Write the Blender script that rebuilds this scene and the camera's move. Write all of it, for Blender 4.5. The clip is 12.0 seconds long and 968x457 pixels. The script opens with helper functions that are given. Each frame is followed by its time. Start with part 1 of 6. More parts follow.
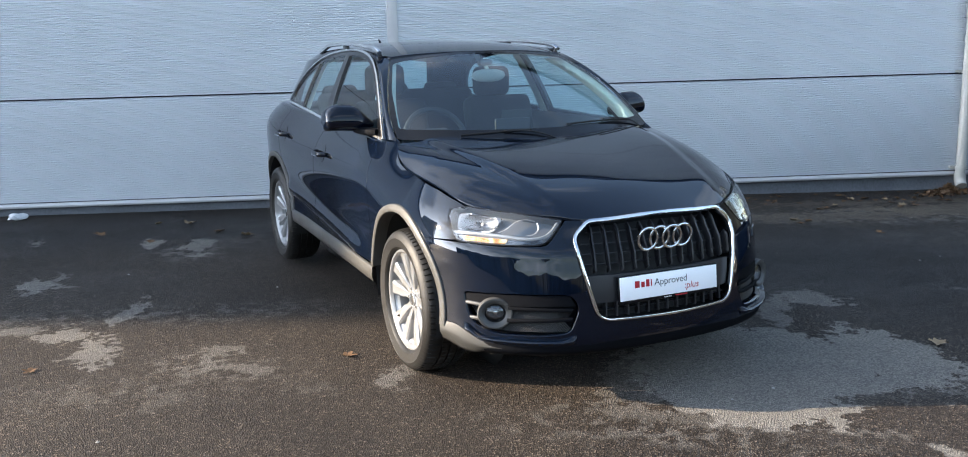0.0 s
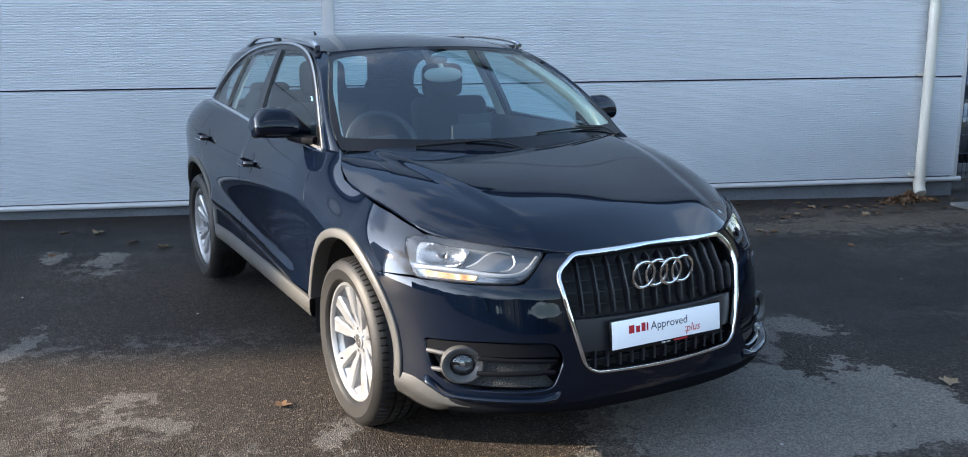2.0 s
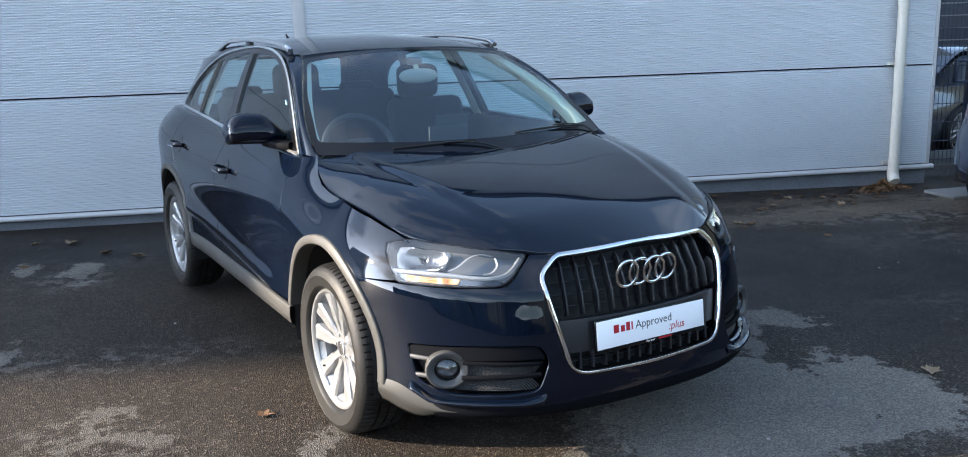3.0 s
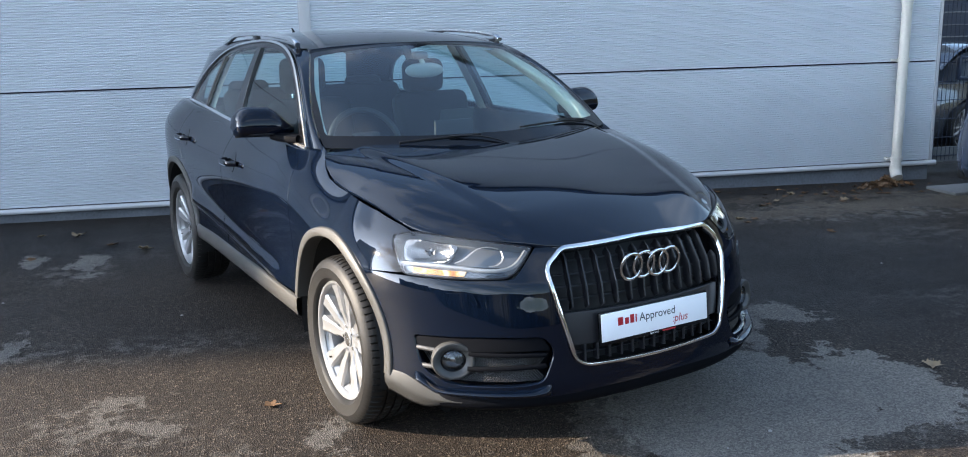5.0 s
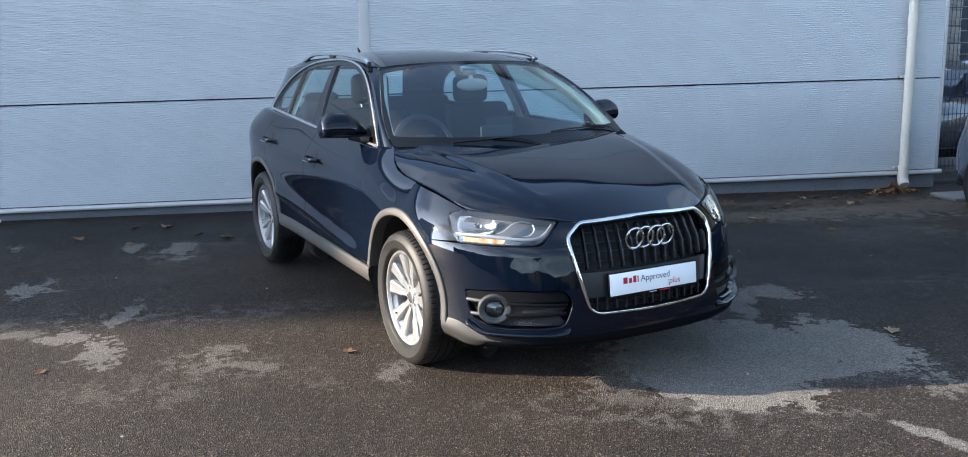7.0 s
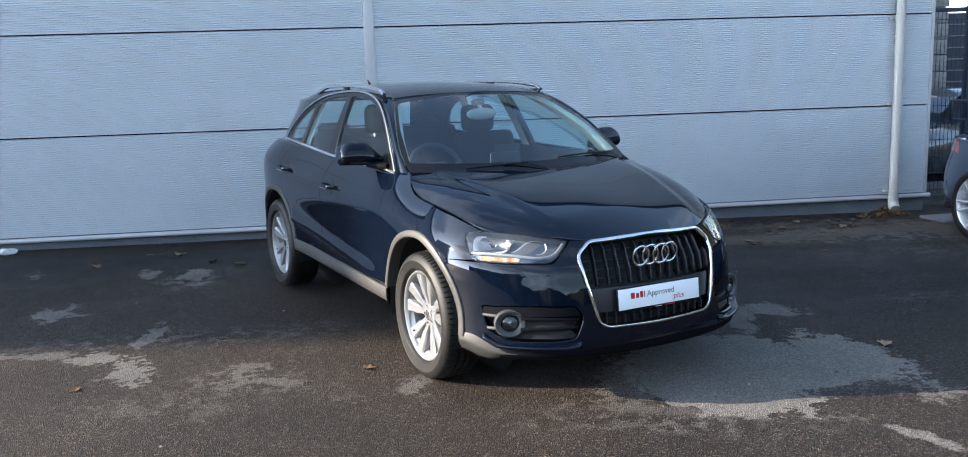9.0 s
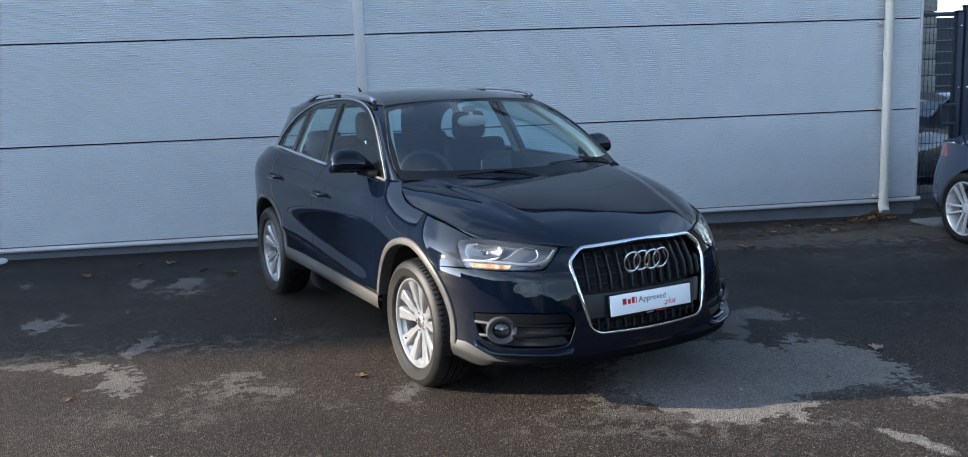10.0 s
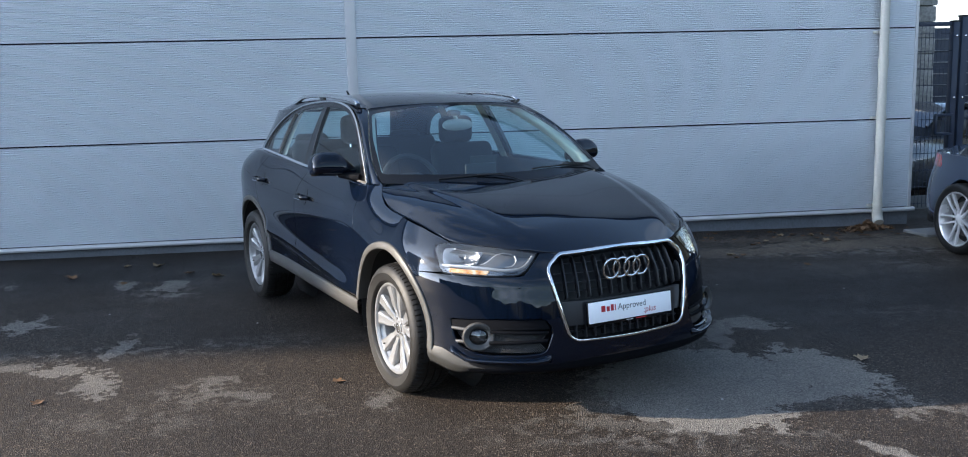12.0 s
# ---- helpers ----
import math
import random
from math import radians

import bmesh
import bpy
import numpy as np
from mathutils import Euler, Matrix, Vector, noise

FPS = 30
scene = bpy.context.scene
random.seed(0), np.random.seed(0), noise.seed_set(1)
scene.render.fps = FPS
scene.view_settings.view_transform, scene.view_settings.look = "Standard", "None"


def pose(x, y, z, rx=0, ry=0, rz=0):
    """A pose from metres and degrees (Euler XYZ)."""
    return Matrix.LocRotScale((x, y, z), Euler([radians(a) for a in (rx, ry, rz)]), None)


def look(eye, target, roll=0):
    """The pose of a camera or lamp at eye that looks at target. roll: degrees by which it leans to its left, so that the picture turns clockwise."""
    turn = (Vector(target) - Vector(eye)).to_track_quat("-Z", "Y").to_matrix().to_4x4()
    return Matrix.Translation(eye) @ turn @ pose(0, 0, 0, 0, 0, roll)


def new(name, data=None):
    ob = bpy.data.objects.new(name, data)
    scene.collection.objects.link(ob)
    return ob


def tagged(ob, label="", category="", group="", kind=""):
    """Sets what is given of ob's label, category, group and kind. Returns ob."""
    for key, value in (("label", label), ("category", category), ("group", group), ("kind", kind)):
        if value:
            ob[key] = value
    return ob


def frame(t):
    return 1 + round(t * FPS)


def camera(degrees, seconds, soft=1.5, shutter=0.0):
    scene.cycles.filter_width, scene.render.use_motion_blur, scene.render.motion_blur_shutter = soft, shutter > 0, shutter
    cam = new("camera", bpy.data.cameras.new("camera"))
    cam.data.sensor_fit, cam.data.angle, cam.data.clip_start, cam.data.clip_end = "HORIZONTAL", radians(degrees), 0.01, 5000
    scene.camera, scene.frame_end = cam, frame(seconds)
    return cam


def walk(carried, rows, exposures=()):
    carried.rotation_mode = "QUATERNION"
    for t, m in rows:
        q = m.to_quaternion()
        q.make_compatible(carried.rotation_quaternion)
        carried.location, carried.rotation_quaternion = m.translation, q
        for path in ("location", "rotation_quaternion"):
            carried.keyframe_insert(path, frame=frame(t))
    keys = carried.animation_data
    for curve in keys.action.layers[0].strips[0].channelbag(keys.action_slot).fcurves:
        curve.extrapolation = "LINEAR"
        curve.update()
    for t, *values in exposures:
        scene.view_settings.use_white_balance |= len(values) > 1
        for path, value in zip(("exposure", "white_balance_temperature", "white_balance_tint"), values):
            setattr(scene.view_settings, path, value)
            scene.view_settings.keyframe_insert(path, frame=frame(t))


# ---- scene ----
cam = camera(56.0, 12.0, soft=1.0)
PATH = [
    (0, (-2.304, -3.978, 1.535), (-1.479, -2.201, 1.137), -1.1),
    (0.5, (-2.27, -3.947, 1.544), (-1.417, -2.183, 1.144), -0.8),
    (1, (-2.194, -3.817, 1.528), (-1.322, -2.064, 1.123), -0.4),
    (1.5, (-2.163, -3.466, 1.537), (-1.247, -1.735, 1.131), -0.1),
    (2, (-2.129, -3.313, 1.544), (-1.168, -1.608, 1.131), -0.1),
    (2.5, (-2.115, -3.283, 1.559), (-1.125, -1.597, 1.141), -1.0),
    (3, (-2.124, -3.274, 1.557), (-1.12, -1.596, 1.137), -1.3),
    (5, (-2.155, -3.298, 1.556), (-1.156, -1.619, 1.126), -1.1),
    (5.5, (-2.242, -3.374, 1.556), (-1.247, -1.693, 1.128), -1.1),
    (6, (-2.365, -3.707, 1.536), (-1.399, -2.008, 1.111), -0.8),
    (6.5, (-2.507, -3.959, 1.604), (-1.578, -2.237, 1.188), -0.9),
    (8.5, (-2.833, -4.318, 1.598), (-1.897, -2.584, 1.255), -1.2),
    (9, (-2.847, -4.31, 1.604), (-1.901, -2.58, 1.27), -1.4),
    (9.5, (-2.844, -4.319, 1.604), (-1.89, -2.591, 1.279), -1.6),
    (10, (-2.841, -4.311, 1.607), (-1.879, -2.587, 1.286), -1.7),
    (10.5, (-2.85, -4.309, 1.61), (-1.884, -2.584, 1.303), -1.7),
    (11, (-2.854, -4.297, 1.605), (-1.888, -2.572, 1.301), -1.5),
    (11.5, (-2.837, -4.295, 1.606), (-1.873, -2.57, 1.301), -1.3),
    (12, (-2.717, -4.319, 1.588), (-1.756, -2.592, 1.281), -1.1),
]
walk(cam, [(t, look(eye, target, roll)) for t, eye, target, roll in PATH], [(0.0, 2.30, 7050, 10), (2.5, 2.28, 6750, 10), (5.0, 2.24, 6750, 10), (6.5, 2.22, 6750, 10), (8.5, 2.16, 6600, 10), (9.0, 2.12, 6550, 10), (9.5, 1.90, 6500, 10), (10.5, 1.82, 6500, 10), (11.0, 1.90, 6500, 10), (12.0, 1.88, 6500, 10)])

# ---- world and sun ----
SUN_FROM = Vector((-0.850, 0.414, 0.3256)).normalized()
world = bpy.data.worlds.new("world")
scene.world = world
world.use_nodes = True
wn = world.node_tree
sky = wn.nodes.new("ShaderNodeTexSky")
sky.sky_type, sky.sun_disc = "NISHITA", False
sky.sun_elevation = math.asin(SUN_FROM.z)
sky.sun_rotation = math.atan2(SUN_FROM.x, SUN_FROM.y)
sky.air_density, sky.dust_density, sky.ozone_density = 1.0, 0.6, 1.5
wn.nodes["Background"].inputs["Strength"].default_value = 0.113
# thin broken cloud over the blue
above = wn.nodes.new("ShaderNodeTexCoord")
cloud = wn.nodes.new("ShaderNodeTexNoise")
cloud.inputs["Scale"].default_value, cloud.inputs["Detail"].default_value, cloud.inputs["Roughness"].default_value = 3.0, 5.0, 0.55
flat = wn.nodes.new("ShaderNodeVectorMath")
flat.operation = "MULTIPLY"
flat.inputs[1].default_value = (1.0, 1.0, 2.2)
wn.links.new(above.outputs["Generated"], flat.inputs[0])
wn.links.new(flat.outputs[0], cloud.inputs["Vector"])
split = wn.nodes.new("ShaderNodeSeparateXYZ")
wn.links.new(above.outputs["Generated"], split.inputs[0])
bank = wn.nodes.new("ShaderNodeMapRange")
bank.inputs[1].default_value, bank.inputs[2].default_value, bank.inputs[3].default_value, bank.inputs[4].default_value = 0.04, 0.26, 0.09, 0.0
wn.links.new(split.outputs["Z"], bank.inputs[0])
toward = wn.nodes.new("ShaderNodeVectorMath")
toward.operation = "DOT_PRODUCT"
toward.inputs[1].default_value = SUN_FROM
wn.links.new(above.outputs["Generated"], toward.inputs[0])
haze = wn.nodes.new("ShaderNodeMapRange")
haze.inputs[1].default_value, haze.inputs[2].default_value, haze.inputs[4].default_value = 0.22, 0.70, 0.17
wn.links.new(toward.outputs["Value"], haze.inputs[0])
low_and_bright = wn.nodes.new("ShaderNodeMath")
wn.links.new(bank.outputs[0], low_and_bright.inputs[0])
wn.links.new(haze.outputs[0], low_and_bright.inputs[1])
heap = wn.nodes.new("ShaderNodeMath")
wn.links.new(cloud.outputs["Fac"], heap.inputs[0])
wn.links.new(low_and_bright.outputs[0], heap.inputs[1])
cover = wn.nodes.new("ShaderNodeMapRange")
cover.inputs[1].default_value, cover.inputs[2].default_value, cover.inputs[4].default_value = 0.53, 0.69, 0.85
wn.links.new(heap.outputs[0], cover.inputs[0])
grey = wn.nodes.new("ShaderNodeRGBToBW")
wn.links.new(sky.outputs["Color"], grey.inputs[0])
lift = wn.nodes.new("ShaderNodeVectorMath")
lift.operation = "MULTIPLY"
lift.inputs[1].default_value = (2.05, 2.45, 3.15)
wn.links.new(grey.outputs[0], lift.inputs[0])
over = wn.nodes.new("ShaderNodeMix")
over.data_type = "RGBA"
wn.links.new(cover.outputs[0], over.inputs[0])
wn.links.new(sky.outputs["Color"], over.inputs[6])
wn.links.new(lift.outputs[0], over.inputs[7])
wn.links.new(over.outputs[2], wn.nodes["Background"].inputs["Color"])
sun_data = bpy.data.lights.new("sun", "SUN")
sun_data.energy, sun_data.angle, sun_data.color = 4.2, radians(0.55), (1.0, 0.86, 0.70)
sun = new("sun", sun_data)
sun.matrix_world = look(SUN_FROM * 60, (0, 0, 0))
scene.view_settings.exposure = 1.9

# ---- materials ----
def shader(name, base=(0.5, 0.5, 0.5), rough=0.5, metal=0.0, **more):
    m = bpy.data.materials.new(name)
    m.use_nodes = True
    b = m.node_tree.nodes["Principled BSDF"]
    b.inputs["Base Color"].default_value = (*base, 1)
    b.inputs["Roughness"].default_value, b.inputs["Metallic"].default_value = rough, metal
    for key, value in more.items():
        b.inputs[key.replace("_", " ")].default_value = value
    return m


def node(m, kind, **settings):
    n = m.node_tree.nodes.new(kind)
    for key, value in settings.items():
        if key in n.inputs:
            n.inputs[key].default_value = value
    return n


def link(m, a, b):
    m.node_tree.links.new(a, b)


def where(m):
    """Object-space metres, so that grain keeps its true size."""
    return node(m, "ShaderNodeTexCoord").outputs["Object"]


def noise_of(m, scale, detail=4.0, rough=0.55, vector=None):
    n = node(m, "ShaderNodeTexNoise", Scale=scale, Detail=detail, Roughness=rough)
    link(m, vector or where(m), n.inputs["Vector"])
    return n.outputs["Fac"]


def ramp(m, fac, stops):
    r = node(m, "ShaderNodeValToRGB")
    e = r.color_ramp.elements
    while len(e) < len(stops):
        e.new(0.5)
    for k, (p, c) in zip(e, stops):
        k.position, k.color = p, (*c, 1) if len(c) == 3 else c
    link(m, fac, r.inputs["Fac"])
    return r.outputs["Color"]


def mixed(m, fac, a, b):
    n = m.node_tree.nodes.new("ShaderNodeMix")
    n.data_type = "RGBA"
    for socket, value in ((n.inputs[0], fac), (n.inputs[6], a), (n.inputs[7], b)):
        if isinstance(value, tuple):
            socket.default_value = (*value, 1)
        elif isinstance(value, (int, float)):
            socket.default_value = value
        else:
            link(m, value, socket)
    return n.outputs[2]


def maths(m, op, a, b=0.5, clamp=False):
    n = m.node_tree.nodes.new("ShaderNodeMath")
    n.operation, n.use_clamp = op, clamp
    for socket, value in zip(n.inputs, (a, b)):
        if isinstance(value, (int, float)):
            socket.default_value = value
        else:
            link(m, value, socket)
    return n.outputs[0]


def span(m, value, low, high, to_low=0.0, to_high=1.0):
    n = m.node_tree.nodes.new("ShaderNodeMapRange")
    link(m, value, n.inputs[0])
    for k, v in zip((1, 2, 3, 4), (low, high, to_low, to_high)):
        n.inputs[k].default_value = v
    return n.outputs[0]


def bump(m, height, strength=0.3, distance=0.002):
    n = node(m, "ShaderNodeBump", Strength=strength, Distance=distance)
    link(m, height, n.inputs["Height"])
    link(m, n.outputs["Normal"], m.node_tree.nodes["Principled BSDF"].inputs["Normal"])


def feed(m, value, name):
    link(m, value, m.node_tree.nodes["Principled BSDF"].inputs[name])


def worn(name, base, rough, metal=0.0, grain=300.0, amount=0.12, relief=0.15, distance=0.0006, **more):
    """A surface with fine grain and broad, faint unevenness of tone and gloss."""
    m = shader(name, base, rough, metal, **more)
    fine, broad = noise_of(m, grain, 3), noise_of(m, 2.7, 5)
    both = maths(m, "ADD", maths(m, "MULTIPLY", fine, 0.5), maths(m, "MULTIPLY", broad, 0.5))
    dark, light = tuple(c * (1 - amount) for c in base), tuple(min(1, c * (1 + amount)) for c in base)
    feed(m, ramp(m, both, [(0.3, dark), (0.7, light)]), "Base Color")
    feed(m, span(m, broad, 0.3, 0.7, max(0.02, rough * 0.85), min(1, rough * 1.15)), "Roughness")
    bump(m, fine, relief, distance)
    return m


PAINT = shader("navy_paint", (0.002, 0.006, 0.020), 0.45, 0.0, Coat_Weight=1.0, Coat_Roughness=0.015, Coat_IOR=1.43, Specular_IOR_Level=0.0)
flake = noise_of(PAINT, 2600.0, 1)
feed(PAINT, ramp(PAINT, flake, [(0.35, (0.0009, 0.0022, 0.0058)), (0.72, (0.0024, 0.0055, 0.0138))]), "Base Color")
feed(PAINT, span(PAINT, noise_of(PAINT, 1.7, 5), 0.35, 0.75, 0.022, 0.040), "Coat Roughness")
GLOSS_BLACK = shader("gloss_black", (0.005, 0.0055, 0.007), 0.12, Specular_IOR_Level=0.3)
BLACK = worn("black_plastic", (0.009, 0.009, 0.010), 0.50, grain=900, relief=0.25, Specular_IOR_Level=0.28)
GRILLE_PLASTIC = worn("grille_plastic", (0.013, 0.014, 0.017), 0.36, grain=900, relief=0.15)
CLADDING = worn("grey_cladding_plastic", (0.037, 0.036, 0.033), 0.52, grain=1400, relief=0.3, distance=0.0004)
CHIN_PLASTIC = worn("dark_grey_chin_plastic", (0.026, 0.026, 0.0245), 0.5, grain=1400, relief=0.3, distance=0.0004, Specular_IOR_Level=0.3)
MATT_BLACK = worn("matt_black_plastic", (0.0035, 0.004, 0.0055), 0.60, grain=900, relief=0.2, Specular_IOR_Level=0.05)
DARK = worn("dark_underbody", (0.007, 0.007, 0.007), 0.85, grain=60)
CHROME = shader("chrome", (0.72, 0.73, 0.74), 0.07, 1.0)
SATIN = shader("satin_aluminium", (0.70, 0.71, 0.72), 0.24, 1.0)
ALLOY = worn("silver_alloy_paint", (0.26, 0.265, 0.27), 0.30, 0.45, grain=1800, amount=0.05, relief=0.05, Coat_Weight=0.6, Coat_Roughness=0.08)
RIM_BRIGHT = worn("bright_alloy_paint", (0.60, 0.60, 0.60), 0.25, 0.3, grain=1800, amount=0.05, relief=0.05)
BARREL = worn("dull_alloy", (0.30, 0.30, 0.305), 0.45, 0.4, grain=400)
NOTICE = worn("grey_card", (0.060, 0.066, 0.066), 0.6, grain=300)
RUBBER = worn("tyre_rubber", (0.0095, 0.0091, 0.0086), 0.50, grain=260, amount=0.30, relief=0.3, Specular_IOR_Level=0.32)
DISC = worn("brake_disc_steel", (0.09, 0.085, 0.08), 0.45, 0.6, grain=220)
FABRIC = worn("seat_fabric", (0.016, 0.016, 0.018), 0.9, grain=700, relief=0.4)
TRIM_LIGHT = worn("light_pillar_trim", (0.62, 0.60, 0.52), 0.8, grain=500)
MIRROR_SHELL = worn("pale_mirror_shell", (0.40, 0.40, 0.38), 0.6, grain=500)
DASH = worn("dashboard_plastic", (0.022, 0.022, 0.024), 0.6, grain=1200, relief=0.35)
WHITE_PLATE = worn("white_plate", (0.90, 0.91, 0.93), 0.32, grain=300, amount=0.03, relief=0.02)
RED_INK = shader("red_ink", (0.42, 0.012, 0.022), 0.4)
DARK_INK = shader("dark_ink", (0.05, 0.055, 0.065), 0.4)
AMBER = shader("amber_plastic", (0.85, 0.45, 0.12), 0.2)
feed(AMBER, ramp(AMBER, noise_of(AMBER, 26.0, 3), [(0.38, (0.52, 0.46, 0.36)), (0.50, (0.55, 0.28, 0.06)), (0.66, (0.32, 0.12, 0.02))]), "Base Color")
RED_LENS = shader("red_lamp_lens", (0.30, 0.012, 0.015), 0.08, Coat_Weight=1.0)
REFLECTOR = shader("lamp_reflector", (0.19, 0.195, 0.20), 0.25, 1.0)


def pane_of(name, tint, gloss=0.06):
    """Clear sheet: what lies behind shows through the tint, and the sky lies on it by its own angle."""
    m = bpy.data.materials.new(name)
    m.use_nodes = True
    m.node_tree.nodes.clear()
    out, mix = node(m, "ShaderNodeOutputMaterial"), node(m, "ShaderNodeMixShader")
    clear, shine, edge = node(m, "ShaderNodeBsdfTransparent"), node(m, "ShaderNodeBsdfGlossy"), node(m, "ShaderNodeLayerWeight", Blend=0.5)
    clear.inputs["Color"].default_value, shine.inputs["Roughness"].default_value = (*tint, 1), 0.012
    slant = maths(m, "POWER", edge.outputs["Facing"], 5.0)
    share = maths(m, "ADD", maths(m, "MULTIPLY", slant, 1 - gloss), gloss)
    link(m, share, mix.inputs[0])
    link(m, clear.outputs[0], mix.inputs[1])
    link(m, shine.outputs[0], mix.inputs[2])
    link(m, mix.outputs[0], out.inputs["Surface"])
    return m


GLASS = pane_of("window_glass", (0.68, 0.85, 0.86), 0.09)
SCREEN = pane_of("windscreen_glass", (0.68, 0.87, 0.89), 0.135)
LENS = pane_of("lamp_lens", (0.90, 0.91, 0.92), 0.10)
CLAD = worn("coated_steel_cladding", (0.545, 0.575, 0.614), 0.38, 0.25, grain=90, amount=0.05, relief=0.04)
CLAD_TRIM = worn("coated_steel_trim", (0.48, 0.478, 0.485), 0.38, 0.15, grain=120, amount=0.05, relief=0.04)
JOINT = shader("joint_seal", (0.004, 0.006, 0.013), 0.7, Specular_IOR_Level=0.1)
PIPE = worn("grey_white_pipe", (0.47, 0.455, 0.405), 0.35, grain=80, amount=0.07, relief=0.05)
PLINTH = worn("dark_plinth_render", (0.115, 0.125, 0.140), 0.85, grain=45, amount=0.35, relief=0.5, distance=0.003)
FENCE = worn("anthracite_powder_coat", (0.009, 0.018, 0.042), 0.45, grain=600)
STONE = worn("grey_stone", (0.27, 0.265, 0.25), 0.9, grain=22, amount=0.45, relief=0.9, distance=0.01)
CONCRETE = worn("drain_concrete", (0.14, 0.145, 0.145), 0.85, grain=60, amount=0.25, relief=0.5, distance=0.002)
GREY_PAINT = shader("grey_blue_paint", (0.018, 0.033, 0.062), 0.40, 0.2, Coat_IOR=1.55, Specular_IOR_Level=0.1, Coat_Weight=1.0, Coat_Roughness=0.03)
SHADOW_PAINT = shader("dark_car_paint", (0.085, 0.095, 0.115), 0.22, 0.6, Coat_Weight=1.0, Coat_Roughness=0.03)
SLAT = worn("dull_grey_slat", (0.20, 0.21, 0.22), 0.5, grain=120)
LEAF = worn("dry_leaf", (0.125, 0.066, 0.029), 0.8, grain=60, amount=0.5)
LEAF_PALE = worn("pale_dry_leaf", (0.22, 0.16, 0.095), 0.8, grain=60, amount=0.4)
LITTER = worn("white_litter", (0.62, 0.62, 0.62), 0.7, grain=60)
HEDGE = worn("far_trees", (0.030, 0.036, 0.026), 0.95, grain=0.6, amount=0.5)


def asphalt():
    """Tarmac with sharp chippings, wet and dry parts: the dry ones paler and duller."""
    m = shader("asphalt", (0.05, 0.05, 0.05), 0.8, Specular_IOR_Level=0.16)
    at = where(m)
    chips = node(m, "ShaderNodeTexVoronoi", Scale=150.0)
    link(m, at, chips.inputs["Vector"])
    tint = node(m, "ShaderNodeSeparateColor")
    link(m, chips.outputs["Color"], tint.inputs[0])
    wet_cloud, fray = noise_of(m, 0.55, 5, 0.6), noise_of(m, 14.0, 5, 0.7)
    place = node(m, "ShaderNodeSeparateXYZ")
    link(m, at, place.inputs[0])

    shift = node(m, "ShaderNodeTexNoise", Scale=3.2, Detail=4.0, Roughness=0.6)
    link(m, at, shift.inputs["Vector"])
    warp = node(m, "ShaderNodeVectorMath")
    warp.operation = "MULTIPLY_ADD"
    warp.inputs[1].default_value = (0.30, 0.30, 0.0)
    warp.inputs[2].default_value = (-0.15, -0.15, 0.0)
    link(m, shift.outputs["Color"], warp.inputs[0])
    bent = node(m, "ShaderNodeVectorMath")
    link(m, at, bent.inputs[0])
    link(m, warp.outputs[0], bent.inputs[1])
    rim = maths(m, "ADD", maths(m, "MULTIPLY", noise_of(m, 6.0, 5, 0.60), 0.55), maths(m, "MULTIPLY", noise_of(m, 19.0, 4, 0.55), 0.45))

    def blot(x, y, rx, ry, turn, rag, soft=0.006):
        """One patch: an oval whose rim frays stone by stone."""
        mapping = node(m, "ShaderNodeMapping")
        mapping.vector_type = "TEXTURE"
        mapping.inputs["Location"].default_value = (x, y, 0)
        mapping.inputs["Rotation"].default_value = (0, 0, radians(turn))
        mapping.inputs["Scale"].default_value = (rx, ry, 50)
        link(m, bent.outputs[0], mapping.inputs["Vector"])
        length = node(m, "ShaderNodeVectorMath")
        length.operation = "LENGTH"
        link(m, mapping.outputs[0], length.inputs[0])
        d = maths(m, "MULTIPLY", maths(m, "SUBTRACT", length.outputs["Value"], 1.0), min(rx, ry))
        d = maths(m, "ADD", d, maths(m, "MULTIPLY", maths(m, "SUBTRACT", rim, 0.48), rag * 1.6))
        d = maths(m, "ADD", d, maths(m, "MULTIPLY", maths(m, "SUBTRACT", tint.outputs["Green"], 0.5), 0.014))
        return span(m, d, soft, -soft)

    dry = None
    for row in DRY_BESIDE_CAR + DRY_BEHIND + DRY_FAINT:
        b = maths(m, "MULTIPLY", blot(*row[:6]), row[6])
        dry = b if dry is None else maths(m, "MAXIMUM", dry, b)
    damp = None
    for row in DAMP_PATCHES:
        b = maths(m, "MULTIPLY", blot(*row[:6]), row[6])
        damp = b if damp is None else maths(m, "MAXIMUM", damp, b)
    dry = maths(m, "MULTIPLY", dry, maths(m, "SUBTRACT", 1.0, damp))
    # wet ground, with extra shade painted into the same soft mask
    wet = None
    for row in WET_AND_SHADE_AREAS:
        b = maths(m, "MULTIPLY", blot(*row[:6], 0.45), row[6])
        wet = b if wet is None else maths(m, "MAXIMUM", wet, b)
    speck = maths(m, "MULTIPLY", span(m, maths(m, "ADD", maths(m, "MULTIPLY", fray, 0.6), maths(m, "MULTIPLY", wet_cloud, 0.4)), 0.61, 0.65), 0.28)
    dry = maths(m, "MAXIMUM", dry, speck, True)
    flake = span(m, maths(m, "ADD", maths(m, "MULTIPLY", noise_of(m, 11.0, 4, 0.60), 0.92), maths(m, "MULTIPLY", tint.outputs["Blue"], 0.08)), 0.525, 0.540)
